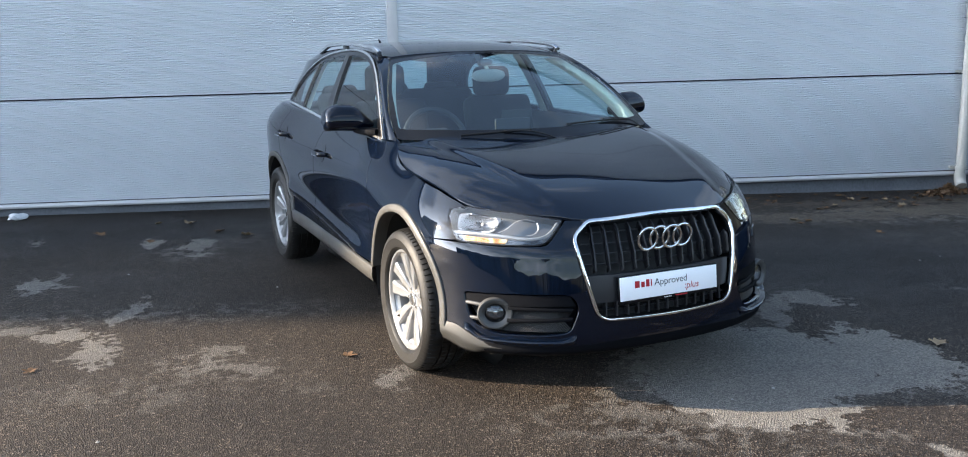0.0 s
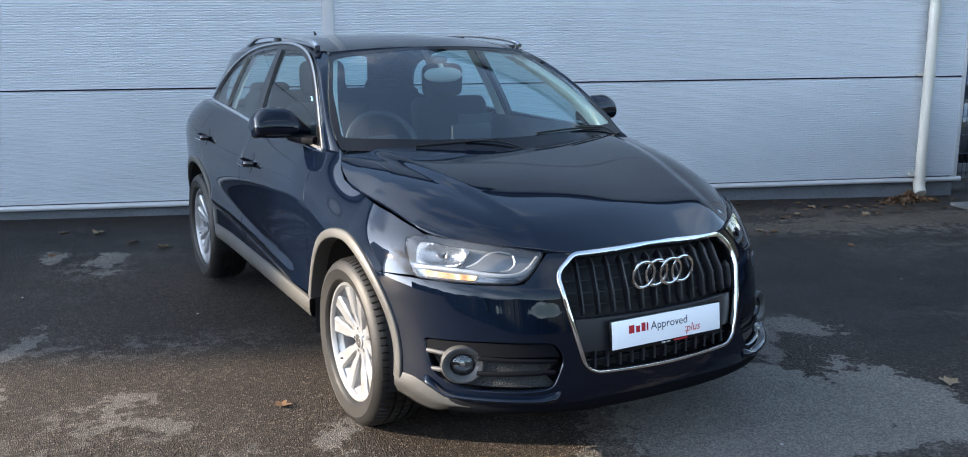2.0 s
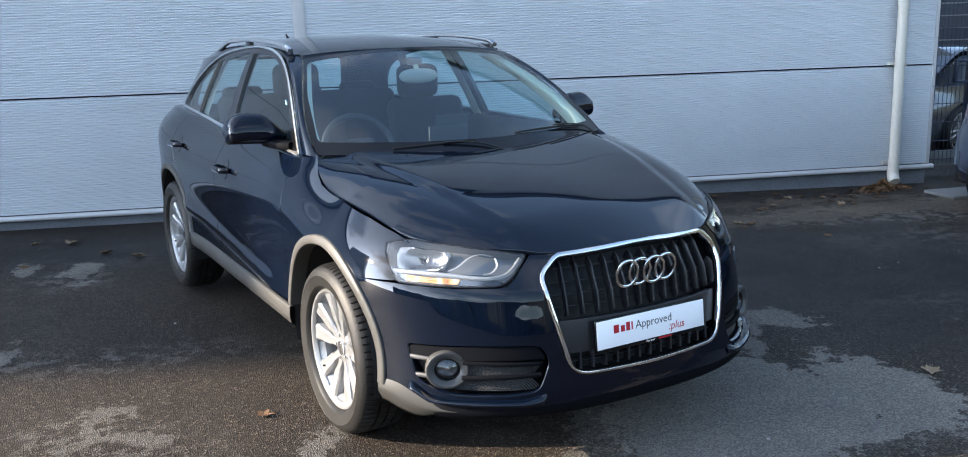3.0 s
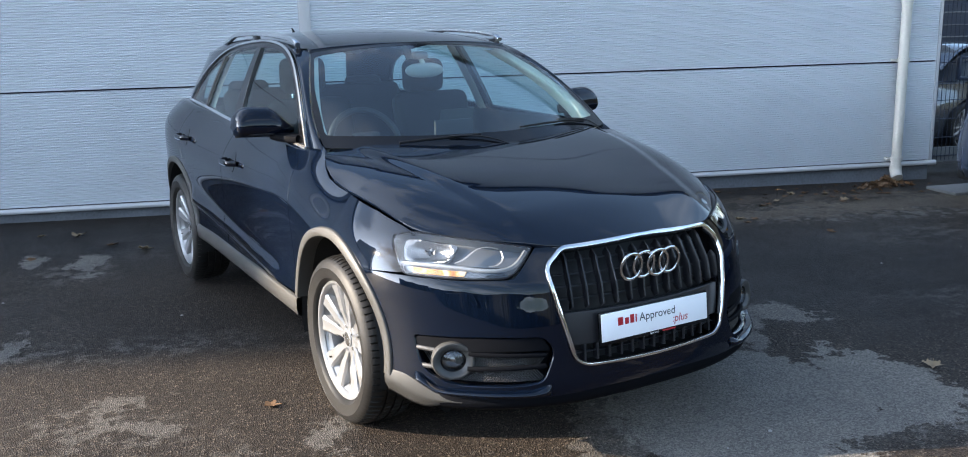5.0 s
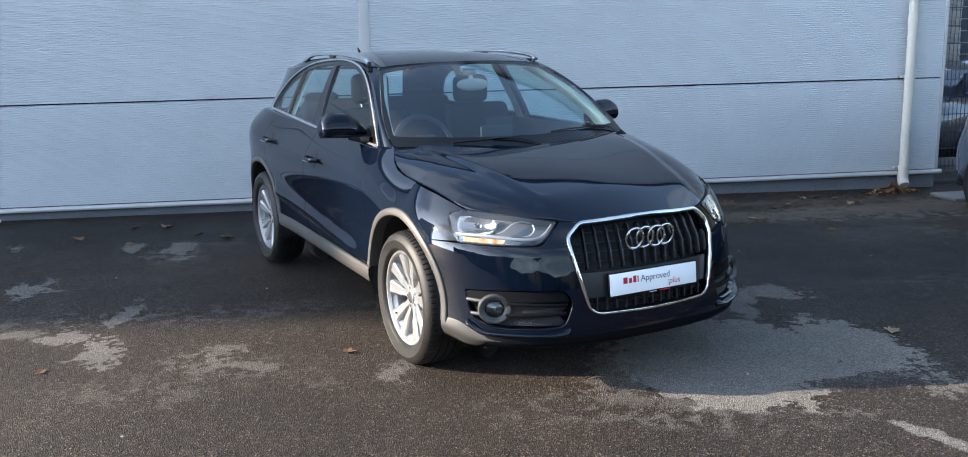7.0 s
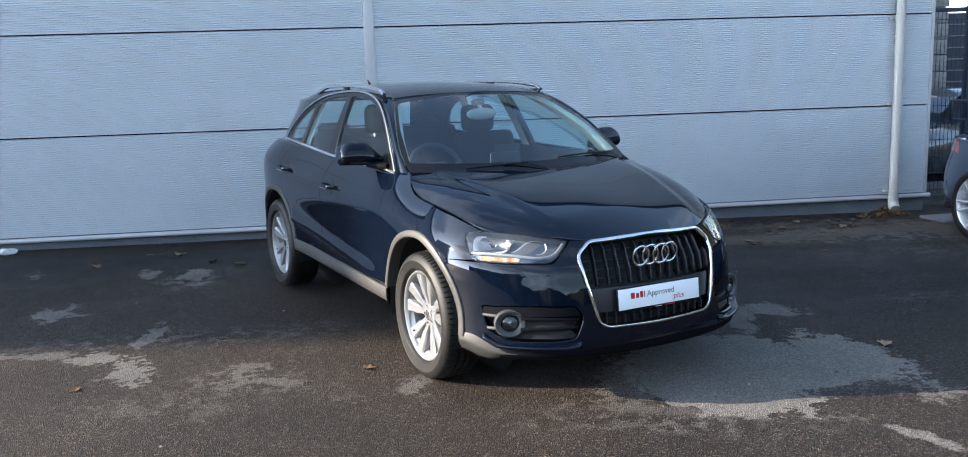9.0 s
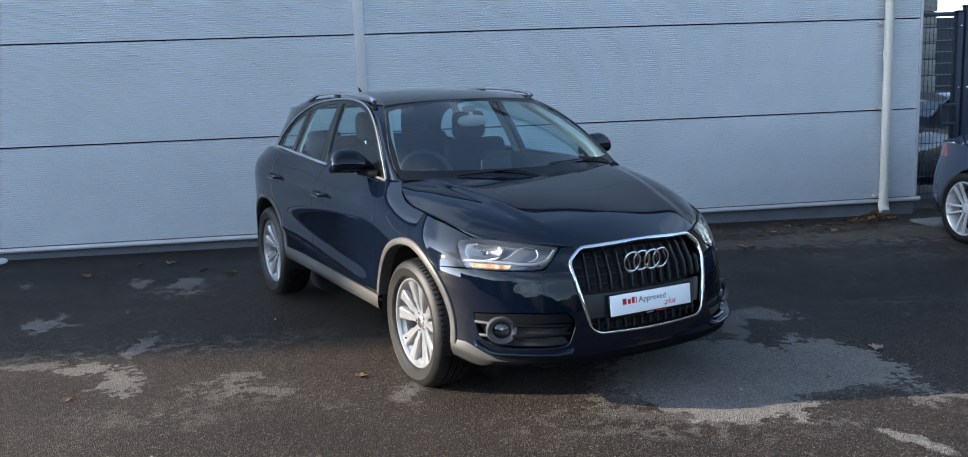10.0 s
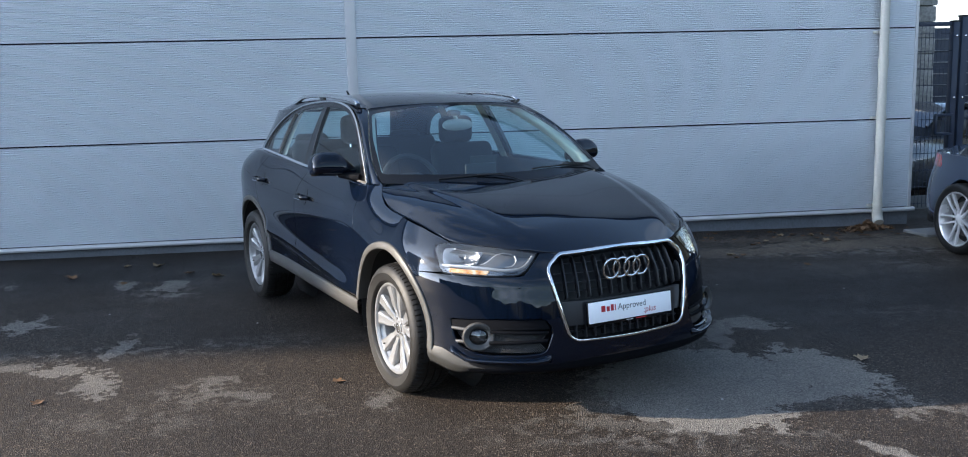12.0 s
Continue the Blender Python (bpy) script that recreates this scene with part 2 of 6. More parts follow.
    for row in FLECK_ZONES:
        zone = maths(m, "MULTIPLY", blot(*row[:6], 0.10), row[6])
        dry = maths(m, "MAXIMUM", dry, maths(m, "MULTIPLY", zone, flake), True)
    stone = ramp(m, tint.outputs["Red"], [(0.0, (0.0095, 0.0078, 0.0064)), (0.60, (0.0275, 0.0224, 0.0183)), (0.90, (0.058, 0.0468, 0.0375)), (1.0, (0.135, 0.112, 0.092))])
    pale = ramp(m, tint.outputs["Red"], [(0.0, (0.085, 0.082, 0.076)), (0.5, (0.138, 0.131, 0.120)), (1.0, (0.20, 0.19, 0.175))])
    dirt = None
    for row in DIRT_PATCHES:
        b = maths(m, "MULTIPLY", blot(*row[:6], 0.03), row[6])
        dirt = b if dirt is None else maths(m, "MAXIMUM", dirt, b)
    soil = ramp(m, tint.outputs["Red"], [(0.0, (0.055, 0.044, 0.031)), (0.5, (0.115, 0.092, 0.068)), (1.0, (0.20, 0.165, 0.125))])
    broad = ramp(m, noise_of(m, 0.9, 6, 0.6), [(0.3, (0.78, 0.78, 0.80)), (0.7, (1.18, 1.16, 1.12))])
    # darkens for wet and for shade; the blue stands in for reflected sky
    damp_shade_tint = mixed(m, wet, (1.0, 1.0, 1.0), (0.46, 0.50, 0.57))
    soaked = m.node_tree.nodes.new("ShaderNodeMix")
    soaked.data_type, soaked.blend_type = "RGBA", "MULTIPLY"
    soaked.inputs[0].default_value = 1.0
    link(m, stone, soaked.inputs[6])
    link(m, damp_shade_tint, soaked.inputs[7])
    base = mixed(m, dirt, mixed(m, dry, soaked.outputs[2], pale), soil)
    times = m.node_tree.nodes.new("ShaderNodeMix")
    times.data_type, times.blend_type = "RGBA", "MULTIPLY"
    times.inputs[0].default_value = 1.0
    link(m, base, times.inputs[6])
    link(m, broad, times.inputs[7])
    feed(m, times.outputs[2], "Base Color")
    feed(m, maths(m, "ADD", span(m, wet_cloud, 0.35, 0.65, 0.55, 0.72), maths(m, "SUBTRACT", maths(m, "MULTIPLY", dry, 0.22), maths(m, "MULTIPLY", wet, 0.14)), True), "Roughness")
    height = maths(m, "ADD", maths(m, "MULTIPLY", chips.outputs["Distance"], 1.0), maths(m, "MULTIPLY", noise_of(m, 45.0, 3), 0.6))
    bump(m, height, 0.9, 0.006)
    return m


# x, y, half-length, half-width, turn, raggedness in metres, strength
DRY_BESIDE_CAR = [
    (0.57, -0.80, 0.698, 0.606, 53, 0.45, 1.0),
    (1.25, -0.98, 0.494, 0.290, 65, 0.42, 1.0),
    (0.55, -1.16, 0.343, 0.219, 34, 0.45, 0.88),
    (1.70, -0.02, 0.233, 0.159, -75, 0.45, 0.70),
    (1.31, -0.14, 0.361, 0.084, 45, 0.15, 0.70),
    (1.30, -1.33, 0.259, 0.071, 66, 0.55, 0.75),
    (1.15, -1.64, 0.130, 0.057, 13, 0.60, 0.55),
    (0.01, -1.16, 0.575, 0.106, -40, 0.40, 0.36),
    (0.61, -1.89, 0.186, 0.053, -84, 0.06, 0.95),
]
DRY_BEHIND = [
    (-2.55, 2.73, 0.200, 0.105, 80, 0.30, 0.95),
    (-2.41, 2.90, 0.130, 0.042, 72, 0.20, 0.90),
    (-2.43, 2.58, 0.120, 0.036, -30, 0.20, 0.85),
    (-1.69, 3.78, 0.224, 0.079, 80, 0.21, 0.95),
    (-1.36, 3.58, 0.260, 0.124, 68, 0.27, 0.95),
    (-1.44, 3.14, 0.128, 0.063, 89, 0.3, 0.95),
    (-2.56, 4.37, 0.155, 0.074, 79, 0.38, 0.95),
    (-2.03, 1.70, 0.366, 0.057, 67, 0.21, 0.80),
    (-2.39, 1.38, 0.161, 0.112, -73, 0.36, 0.80),
    (-2.25, 1.04, 0.302, 0.114, 87, 0.36, 0.80),
    (-1.71, 0.62, 0.182, 0.112, 75, 0.50, 0.50),
    (-1.57, 0.36, 0.099, 0.081, -36, 0.50, 0.50),
]
DRY_FAINT = [
    (0.10, -0.62, 0.480, 0.240, 40, 0.40, 0.45),
    (-0.98, -0.10, 0.174, 0.064, 67, 0.40, 0.55),
    (-2.80, 1.75, 0.200, 0.070, -20, 0.50, 0.60),
    (-2.41, 0.32, 0.108, 0.097, -85, 0.80, 0.24),
    (-1.99, 0.11, 0.119, 0.065, 42, 0.70, 0.20),
    (-1.41, -0.05, 0.078, 0.051, -46, 0.50, 0.22),
    (-2.68, 1.69, 0.222, 0.079, -30, 0.40, 0.55),
]
DAMP_PATCHES = [
    (1.49, -0.28, 0.184, 0.133, -63, 0.18, 0.95),
    (0.87, -1.41, 0.290, 0.154, -15, 0.40, 0.90),
    (-0.16, -0.28, 0.240, 0.120, 59, 0.15, 0.90),
]
FLECK_ZONES = [
    (-1.75, 1.52, 1.350, 0.170, -21, 0.30, 0.52),
    (-1.72, 0.42, 0.420, 0.190, -35, 0.30, 0.42),
    (-2.15, 0.28, 0.420, 0.120, -30, 0.40, 0.35),
    (-1.45, 3.30, 0.330, 0.260, -20, 0.30, 0.50),
    (-0.92, 3.55, 0.330, 0.130, -20, 0.30, 0.40),
    (1.18, -1.52, 0.300, 0.150, -65, 0.40, 0.75),
    (1.05, -1.15, 0.420, 0.300, -40, 0.40, 0.60),
    (4.75, 1.55, 2.000, 0.420, -22, 0.60, 0.85),
    (2.85, -0.34, 0.380, 0.090, -25, 0.20, 0.55),
    (4.60, 0.55, 1.300, 0.300, -24, 0.60, 0.45),
    (-0.20, -1.22, 0.600, 0.120, -38, 0.30, 0.50),
]
DIRT_PATCHES = [
    (3.70, 2.00, 1.300, 0.260, -22, 0.90, 0.60),
    (5.20, 1.62, 1.300, 0.340, -22, 1.00, 0.70),
    (6.20, 1.30, 1.000, 0.480, -22, 0.90, 0.65),
    (4.40, 2.45, 1.600, 0.160, -22, 0.80, 0.45),
]
# damp ground whose colour also deepens the shade beside the car and wall
WET_AND_SHADE_AREAS = [
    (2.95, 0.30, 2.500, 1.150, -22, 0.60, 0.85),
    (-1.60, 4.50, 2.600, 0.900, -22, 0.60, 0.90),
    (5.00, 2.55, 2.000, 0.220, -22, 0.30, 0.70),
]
ASPHALT = asphalt()

# ---- building ----
def fill(name, verts, faces, material, normals=None, smooth=True):
    me = bpy.data.meshes.new(name)
    me.from_pydata([tuple(map(float, v)) for v in verts], [], [tuple(map(int, f)) for f in faces])
    me.materials.append(material)
    me.polygons.foreach_set("use_smooth", [smooth] * len(me.polygons))
    me.update()
    if normals is not None:
        me.normals_split_custom_set_from_vertices([tuple(map(float, n)) for n in normals])
    return me


def part(name, data, material, parent, label=""):
    """Links a bmesh or a mesh as one object under a thing or a part."""
    if isinstance(data, bmesh.types.BMesh):
        me = bpy.data.meshes.new(name)
        data.normal_update()
        data.to_mesh(me)
        data.free()
        data = me
    if not data.materials:
        data.materials.append(material)
    ob = new(name, data)
    ob.parent = parent
    return tagged(ob, label=label)


def thing(name, label, category, group="", kind="", m=None):
    ob = tagged(new(name), label, category, group, kind)
    ob.empty_display_size = 0.1
    if m is not None:
        ob.matrix_world = m
    return ob


def shade(bm, angle=35):
    for f in bm.faces:
        f.smooth = True
    for e in bm.edges:
        if len(e.link_faces) == 2 and e.calc_face_angle(0) > radians(angle):
            e.smooth = False
    return bm


def block(size, at=(0, 0, 0), edge=0.004, segments=2, m=None):
    """A box with rounded edges, about its middle."""
    bm = bmesh.new()
    bmesh.ops.create_cube(bm, size=1.0)
    bmesh.ops.scale(bm, vec=size, verts=bm.verts)
    if edge:
        bmesh.ops.bevel(bm, geom=bm.edges[:], offset=edge, segments=segments, affect="EDGES", profile=0.5)
    bmesh.ops.translate(bm, vec=at, verts=bm.verts)
    if m is not None:
        bm.transform(m)
    return shade(bm)


def sheet(name, rows, material, closed=False, flip=False):
    """A skin through rows of points."""
    rows = np.asarray(rows, float)
    n, k = rows.shape[:2]
    faces = []
    for i in range(n - 1):
        for j in range(k if closed else k - 1):
            q = (i * k + j, i * k + (j + 1) % k, (i + 1) * k + (j + 1) % k, (i + 1) * k + j)
            faces.append(q[::-1] if flip else q)
    return fill(name, rows.reshape(-1, 3), faces, material)


def lathe(name, profile, material, steps=64, axis="x", notch=None):
    """Turns a profile of (radius, along) about an axis; notch(k, j) may shrink a radius."""
    rows = []
    for k in range(steps):
        a = 2 * math.pi * k / steps
        row = []
        for j, (r, h) in enumerate(profile):
            r = r - (notch(k, j) if notch else 0)
            p, q = r * math.cos(a), r * math.sin(a)
            row.append((h, p, q) if axis == "x" else ((p, h, q) if axis == "y" else (p, q, h)))
        rows.append(row)
    rows.append(rows[0])
    me = sheet(name, rows, material, flip=axis == "y")
    bm = bmesh.new()
    bm.from_mesh(me)
    bmesh.ops.remove_doubles(bm, verts=bm.verts, dist=1e-5)
    bmesh.ops.recalc_face_normals(bm, faces=bm.faces)
    shade(bm, 40)
    bm.to_mesh(me)
    bm.free()
    return me


def sweep(name, path, section, material, closed=False, up=None, scale=None):
    """Carries a section of (side, up) along a path; up gives the section's upward way at each point."""
    path = np.asarray(path, float)
    n = len(path)
    ups = np.broadcast_to(np.asarray(up if up is not None else (0, 0, 1), float), (n, 3))
    rows = []
    for i in range(n):
        a, b = (path[(i - 1) % n], path[(i + 1) % n]) if closed else (path[max(i - 1, 0)], path[min(i + 1, n - 1)])
        t = (b - a) / (np.linalg.norm(b - a) + 1e-12)
        side = np.cross(t, ups[i])
        side /= np.linalg.norm(side) + 1e-12
        v = np.cross(side, t)
        k = 1.0 if scale is None else scale[i]
        rows.append([path[i] + k * (s * side + h * v) for s, h in section])
    if closed:
        rows.append(rows[0])
    me = sheet(name, rows, material, closed=True)
    bm = bmesh.new()
    bm.from_mesh(me)
    bmesh.ops.remove_doubles(bm, verts=bm.verts, dist=1e-6)
    if not closed:
        bmesh.ops.holes_fill(bm, edges=[e for e in bm.edges if e.is_boundary], sides=0)
    bmesh.ops.recalc_face_normals(bm, faces=bm.faces)
    shade(bm, 40)
    bm.to_mesh(me)
    bm.free()
    return me


def round_section(w, h, n=12, power=2.0):
    out = []
    for k in range(n):
        c, s = math.cos(2 * math.pi * k / n), math.sin(2 * math.pi * k / n)
        out.append((w / 2 * math.copysign(abs(c) ** (2 / power), c), h / 2 * math.copysign(abs(s) ** (2 / power), s)))
    return out


def through_points(points, step=0.02):
    """A smooth line through points, in steps of about that length."""
    p = np.asarray(points, float)
    d = np.r_[0, np.cumsum(np.linalg.norm(np.diff(p, axis=0), axis=1))]
    s = np.linspace(0, d[-1], max(3, int(d[-1] / step) + 1))
    return np.stack([curve(d, p[:, k])(s) for k in range(p.shape[1])], 1)


def rounded(points, radius, step=0.012):
    """A closed outline with its corners rounded; radius is one number or one for each corner."""
    p = [np.asarray(q, float) for q in points]
    n, out = len(p), []
    for i in range(n):
        r = radius[i] if isinstance(radius, (list, tuple)) else radius
        a, b, c = p[i - 1], p[i], p[(i + 1) % n]
        la, lc = np.linalg.norm(a - b), np.linalg.norm(c - b)
        cut = min(r, 0.48 * la, 0.48 * lc)
        if cut < 1e-4:
            out.append(b)
            continue
        s, e = b + (a - b) / la * cut, b + (c - b) / lc * cut
        k = max(2, int(cut * 2 / step))
        for t in np.linspace(0, 1, k + 1):
            out.append((1 - t) ** 2 * s + 2 * t * (1 - t) * b + t * t * e)
    dense = []
    for i in range(len(out)):
        a, b = out[i], out[(i + 1) % len(out)]
        k = max(1, int(math.ceil(np.linalg.norm(b - a) / step)))
        dense += [a + (b - a) * j / k for j in range(k)]
    return np.array(dense)


def inside(points, poly):
    """Which of the points lie in the outline."""
    x, y = points[:, 0], points[:, 1]
    hit = np.zeros(len(points), bool)
    for (x0, y0), (x1, y1) in zip(poly, np.roll(poly, -1, axis=0)):
        if y0 != y1:
            hit ^= ((y0 > y) != (y1 > y)) & (x < (x1 - x0) * (y - y0) / (y1 - y0) + x0)
    return hit


def skin_normals(skin, uv, out):
    e = 0.004
    du = skin(uv[:, 0] + e, uv[:, 1]) - skin(uv[:, 0] - e, uv[:, 1])
    dv = skin(uv[:, 0], uv[:, 1] + e) - skin(uv[:, 0], uv[:, 1] - e)
    n = np.cross(du, dv)
    n /= np.linalg.norm(n, axis=1, keepdims=True) + 1e-12
    return n if (n * (skin(uv[:, 0], uv[:, 1]) - np.array(out))).sum() > 0 else -n


def patch(name, skin, outline, material, holes=(), step=0.03, lift=0.0, thick=0.014, mirror=False, out=(0, 1.3, 0.6)):
    """A panel of a skin within an outline, with holes, its edges folded inwards by its thickness."""
    from mathutils.geometry import delaunay_2d_cdt
    loops = [np.asarray(outline, float)] + [np.asarray(h, float) for h in holes]
    edge = np.concatenate(loops)
    low, high = edge.min(0), edge.max(0)
    gu, gv = np.meshgrid(np.arange(low[0] + step / 2, high[0], step), np.arange(low[1] + step / 2, high[1], step), indexing="ij")
    gu = gu + step / 2 * (np.arange(gu.shape[1]) % 2)[None, :]
    grid = np.stack([gu.ravel(), gv.ravel()], 1)
    keep = inside(grid, loops[0])
    for h in loops[1:]:
        keep &= ~inside(grid, h)
    grid = grid[keep]
    if len(grid):
        grid = grid[np.array([np.min(((edge - g) ** 2).sum(1)) > (0.45 * step) ** 2 for g in grid])]
    pts = np.concatenate([edge, grid])
    edges, k = [], 0
    for loop in loops:
        edges += [(k + i, k + (i + 1) % len(loop)) for i in range(len(loop))]
        k += len(loop)
    vs, _, fs, *_ = delaunay_2d_cdt([Vector(map(float, p)) for p in pts], edges, [], 0, 1e-7)
    uv = np.array([tuple(v) for v in vs])
    fs = np.array([tuple(f) for f in fs])
    mid = uv[fs].mean(1)
    ok = inside(mid, loops[0])
    for h in loops[1:]:
        ok &= ~inside(mid, h)
    fs = fs[ok]
    nrm = skin_normals(skin, uv, out)
    pos = skin(uv[:, 0], uv[:, 1]) + lift * nrm
    a, b, c = pos[fs[:, 0]], pos[fs[:, 1]], pos[fs[:, 2]]
    turned = (np.cross(b - a, c - a) * nrm[fs[:, 0]]).sum(1) < 0
    fs[turned] = fs[turned][:, ::-1]
    verts, normals, faces = list(pos), list(nrm), [tuple(f) for f in fs]
    if thick:
        count = {}
        for f in faces:
            for i in range(3):
                count[(f[i], f[(i + 1) % 3])] = 1
        for (i, j) in [e for e in count if (e[1], e[0]) not in count]:
            t = pos[j] - pos[i]
            side = np.cross(t, nrm[i])
            side /= np.linalg.norm(side) + 1e-12
            base = len(verts)
            soft = [(nrm[i] + 0.7 * side), (nrm[j] + 0.7 * side), side, side]
            verts += [pos[i], pos[j], pos[j] - thick * nrm[j] + 0.001 * side, pos[i] - thick * nrm[i] + 0.001 * side]
            normals += [s / np.linalg.norm(s) for s in soft]
            faces.append((base, base + 3, base + 2, base + 1))
    verts, normals = np.array(verts), np.array(normals)
    if mirror:
        verts, normals = verts * (-1, 1, 1), normals * (-1, 1, 1)
        faces = [f[::-1] for f in faces]
    return fill(name, verts, faces, material, normals)


def circle(cx, cz, r, a0, a1, n=28):
    return [(cx + r * math.cos(radians(a)), cz + r * math.sin(radians(a))) for a in np.linspace(a0, a1, n)]
# ---- the car's surfaces: x across (driver's side negative), y backwards from the front axle, z up ----
WHEELBASE, ARC = 2.603, 0.9
QUARTER = ARC * math.pi / 2
REAR0 = 2.30


def curve(xs, ys):
    """A natural cubic spline through the knots, held straight past its ends."""
    xs, ys = np.array(xs, float), np.array(ys, float)
    n, h = len(xs), np.diff(xs)
    a, b = np.eye(n), np.zeros(n)
    for i in range(1, n - 1):
        a[i, i - 1:i + 2] = h[i - 1], 2 * (h[i - 1] + h[i]), h[i]
        b[i] = 6 * ((ys[i + 1] - ys[i]) / h[i] - (ys[i] - ys[i - 1]) / h[i - 1])
    m = np.linalg.solve(a, b)

    def at(x):
        x = np.asarray(x, float)
        c = np.clip(x, xs[0], xs[-1])
        i = np.clip(np.searchsorted(xs, c) - 1, 0, n - 2)
        p, q, w = xs[i + 1] - c, c - xs[i], h[i]
        y = (m[i] * p**3 + m[i + 1] * q**3) / (6 * w) + (ys[i] / w - m[i] * w / 6) * p + (ys[i + 1] / w - m[i + 1] * w / 6) * q
        low = (ys[1] - ys[0]) / h[0] - h[0] * (2 * m[0] + m[1]) / 6
        high = (ys[-1] - ys[-2]) / h[-1] + h[-1] * (2 * m[-1] + m[-2]) / 6
        return y + np.where(x < xs[0], (x - xs[0]) * low, 0) + np.where(x > xs[-1], (x - xs[-1]) * high, 0)
    return at


def ease(x):
    x = np.clip(x, 0, 1)
    return x * x * (3 - 2 * x)


side_half = curve([0.20, 0.30, 0.42, 0.55, 0.70, 0.80, 0.88, 0.95, 1.02, 1.08, 1.14, 1.20],
                  [0.868, 0.884, 0.886, 0.884, 0.890, 0.898, 0.896, 0.875, 0.832, 0.785, 0.735, 0.670])
nose = curve([0.18, 0.26, 0.33, 0.42, 0.50, 0.55, 0.60, 0.64, 0.678, 0.696, 0.74, 0.80, 0.88, 0.95, 1.05],
             [0.815, 0.885, 0.900, 0.896, 0.893, 0.888, 0.880, 0.872, 0.8635, 0.854, 0.830, 0.800, 0.735, 0.650, 0.500])
nose_power = curve([0.20, 0.33, 0.45, 0.60, 0.75, 0.90], [2.7, 2.6, 2.45, 2.3, 2.2, 2.15])
tail = curve([0.20, 0.35, 0.50, 0.70, 0.85, 0.95, 1.06, 1.20], [1.06, 1.15, 1.18, 1.165, 1.13, 1.10, 1.05, 0.97])


def half_width(y, z):
    """The side's distance from the middle, shoulder falling towards the lamps, flared over the wheels."""
    fall = 0.165 * ease((0.70 - y) / 0.90)
    flare = 0.012 * (np.exp(-((y - 0.0) / 0.40) ** 2) + np.exp(-((y - WHEELBASE) / 0.42) ** 2)) * ease((0.86 - z) / 0.3)
    tuck = 0.010 * np.exp(-((z - 0.50) / 0.10) ** 2) * ease((y - 0.4) / 0.4) * ease((2.2 - y) / 0.4)
    haunch = 0.062 * np.exp(-((y - 2.85) / 0.55) ** 2) * np.exp(-((z - 1.06) / 0.13) ** 2)
    off = z - (0.440 + 0.150 * (y - 0.55) / 1.65)
    ridge = 0.021 * np.exp(-(off / np.where(off > 0, 0.060, 0.034)) ** 2) * ease((y - 0.50) / 0.30) * ease((2.30 - y) / 0.12)
    return side_half(z + fall) + flare - tuck + haunch + ridge


def front_skin(w, z):
    """The nose, w metres round from the middle (driver's side negative), at height z."""
    psi = np.asarray(w, float) / ARC
    a, b, n = half_width(-0.42 * np.cos(psi), z), nose(z), nose_power(z)
    s, c = np.abs(np.sin(psi)), np.abs(np.cos(psi))
    r = ((s / a) ** n + (c / b) ** n) ** (-1 / n)
    return np.stack([r * np.sin(psi), -r * np.cos(psi), z + 0 * r], -1)


def flank_skin(u, z):
    """The driver's flank: u is y along the doors, and runs on round the nose (below 0) and the tail (past REAR0)."""
    u, z = np.broadcast_arrays(np.asarray(u, float), np.asarray(z, float))
    ahead = front_skin(-(QUARTER + np.minimum(u, 0)), z)
    psi = np.clip((u - REAR0) / ARC, 0, math.pi / 2)
    y = np.clip(u, 0, REAR0)
    a, b, n = half_width(np.where(u > REAR0, REAR0 + 0.8 * np.sin(psi), y), z), tail(z), 4.0
    s, c = np.abs(np.cos(psi)), np.abs(np.sin(psi))
    r = ((s / a) ** n + (c / b) ** n) ** (-1 / n)
    behind = np.stack([-r * np.cos(psi), REAR0 + r * np.sin(psi), z], -1)
    door = np.stack([-half_width(y, z), y, z], -1)
    return np.where((u < 0)[..., None], ahead, np.where((u > REAR0)[..., None], behind, door))


hood_line = curve([-0.95, -0.87, -0.80, -0.71, -0.50, -0.25, 0.0, 0.20, 0.40], [0.735, 0.795, 0.832, 0.868, 0.933, 0.988, 1.030, 1.062, 1.088])


def hood_skin(x, y):
    """The bonnet, with a raised middle between two creases that run from the scuttle to the grille."""
    x, y = np.broadcast_arrays(np.asarray(x, float), np.asarray(y, float))
    bow = 0.68 - 0.30 * ease((y - 0.0) / 0.45)
    crease = 0.43 + 0.20 * ease((y + 0.80) / 1.2)
    dome = 0.011 * ease((crease - np.abs(x)) / 0.07 + 0.5) * ease((y + 0.80) / 0.25)
    k = ease((y + 0.55) / 0.55)
    wide = (1 - k) * x * x + k * np.abs(x) ** 3.2 / 0.8 ** 1.2
    q = np.minimum(1, np.abs(x) / np.interp(y, [-0.80, -0.63, -0.515, -0.33, -0.04, 0.16], [0.40, 0.53, 0.64, 0.744, 0.80, 0.816]))
    crown = 0.100 * (q ** 3.5 - q ** 8) * ease((y + 0.80) / 0.35) * (1 - ease((y - 0.02) / 0.46))
    return np.stack([x, y, hood_line(y - bow * wide) + dome + crown - 0.006], -1)


def glass_half(y, z):
    q = (z - 1.06) / 0.40
    return 0.792 - 0.125 * q - 0.05 * q * q - 0.055 * ease((y - 1.5) / 1.6) - 0.010 * ease((0.9 - y) / 0.6)


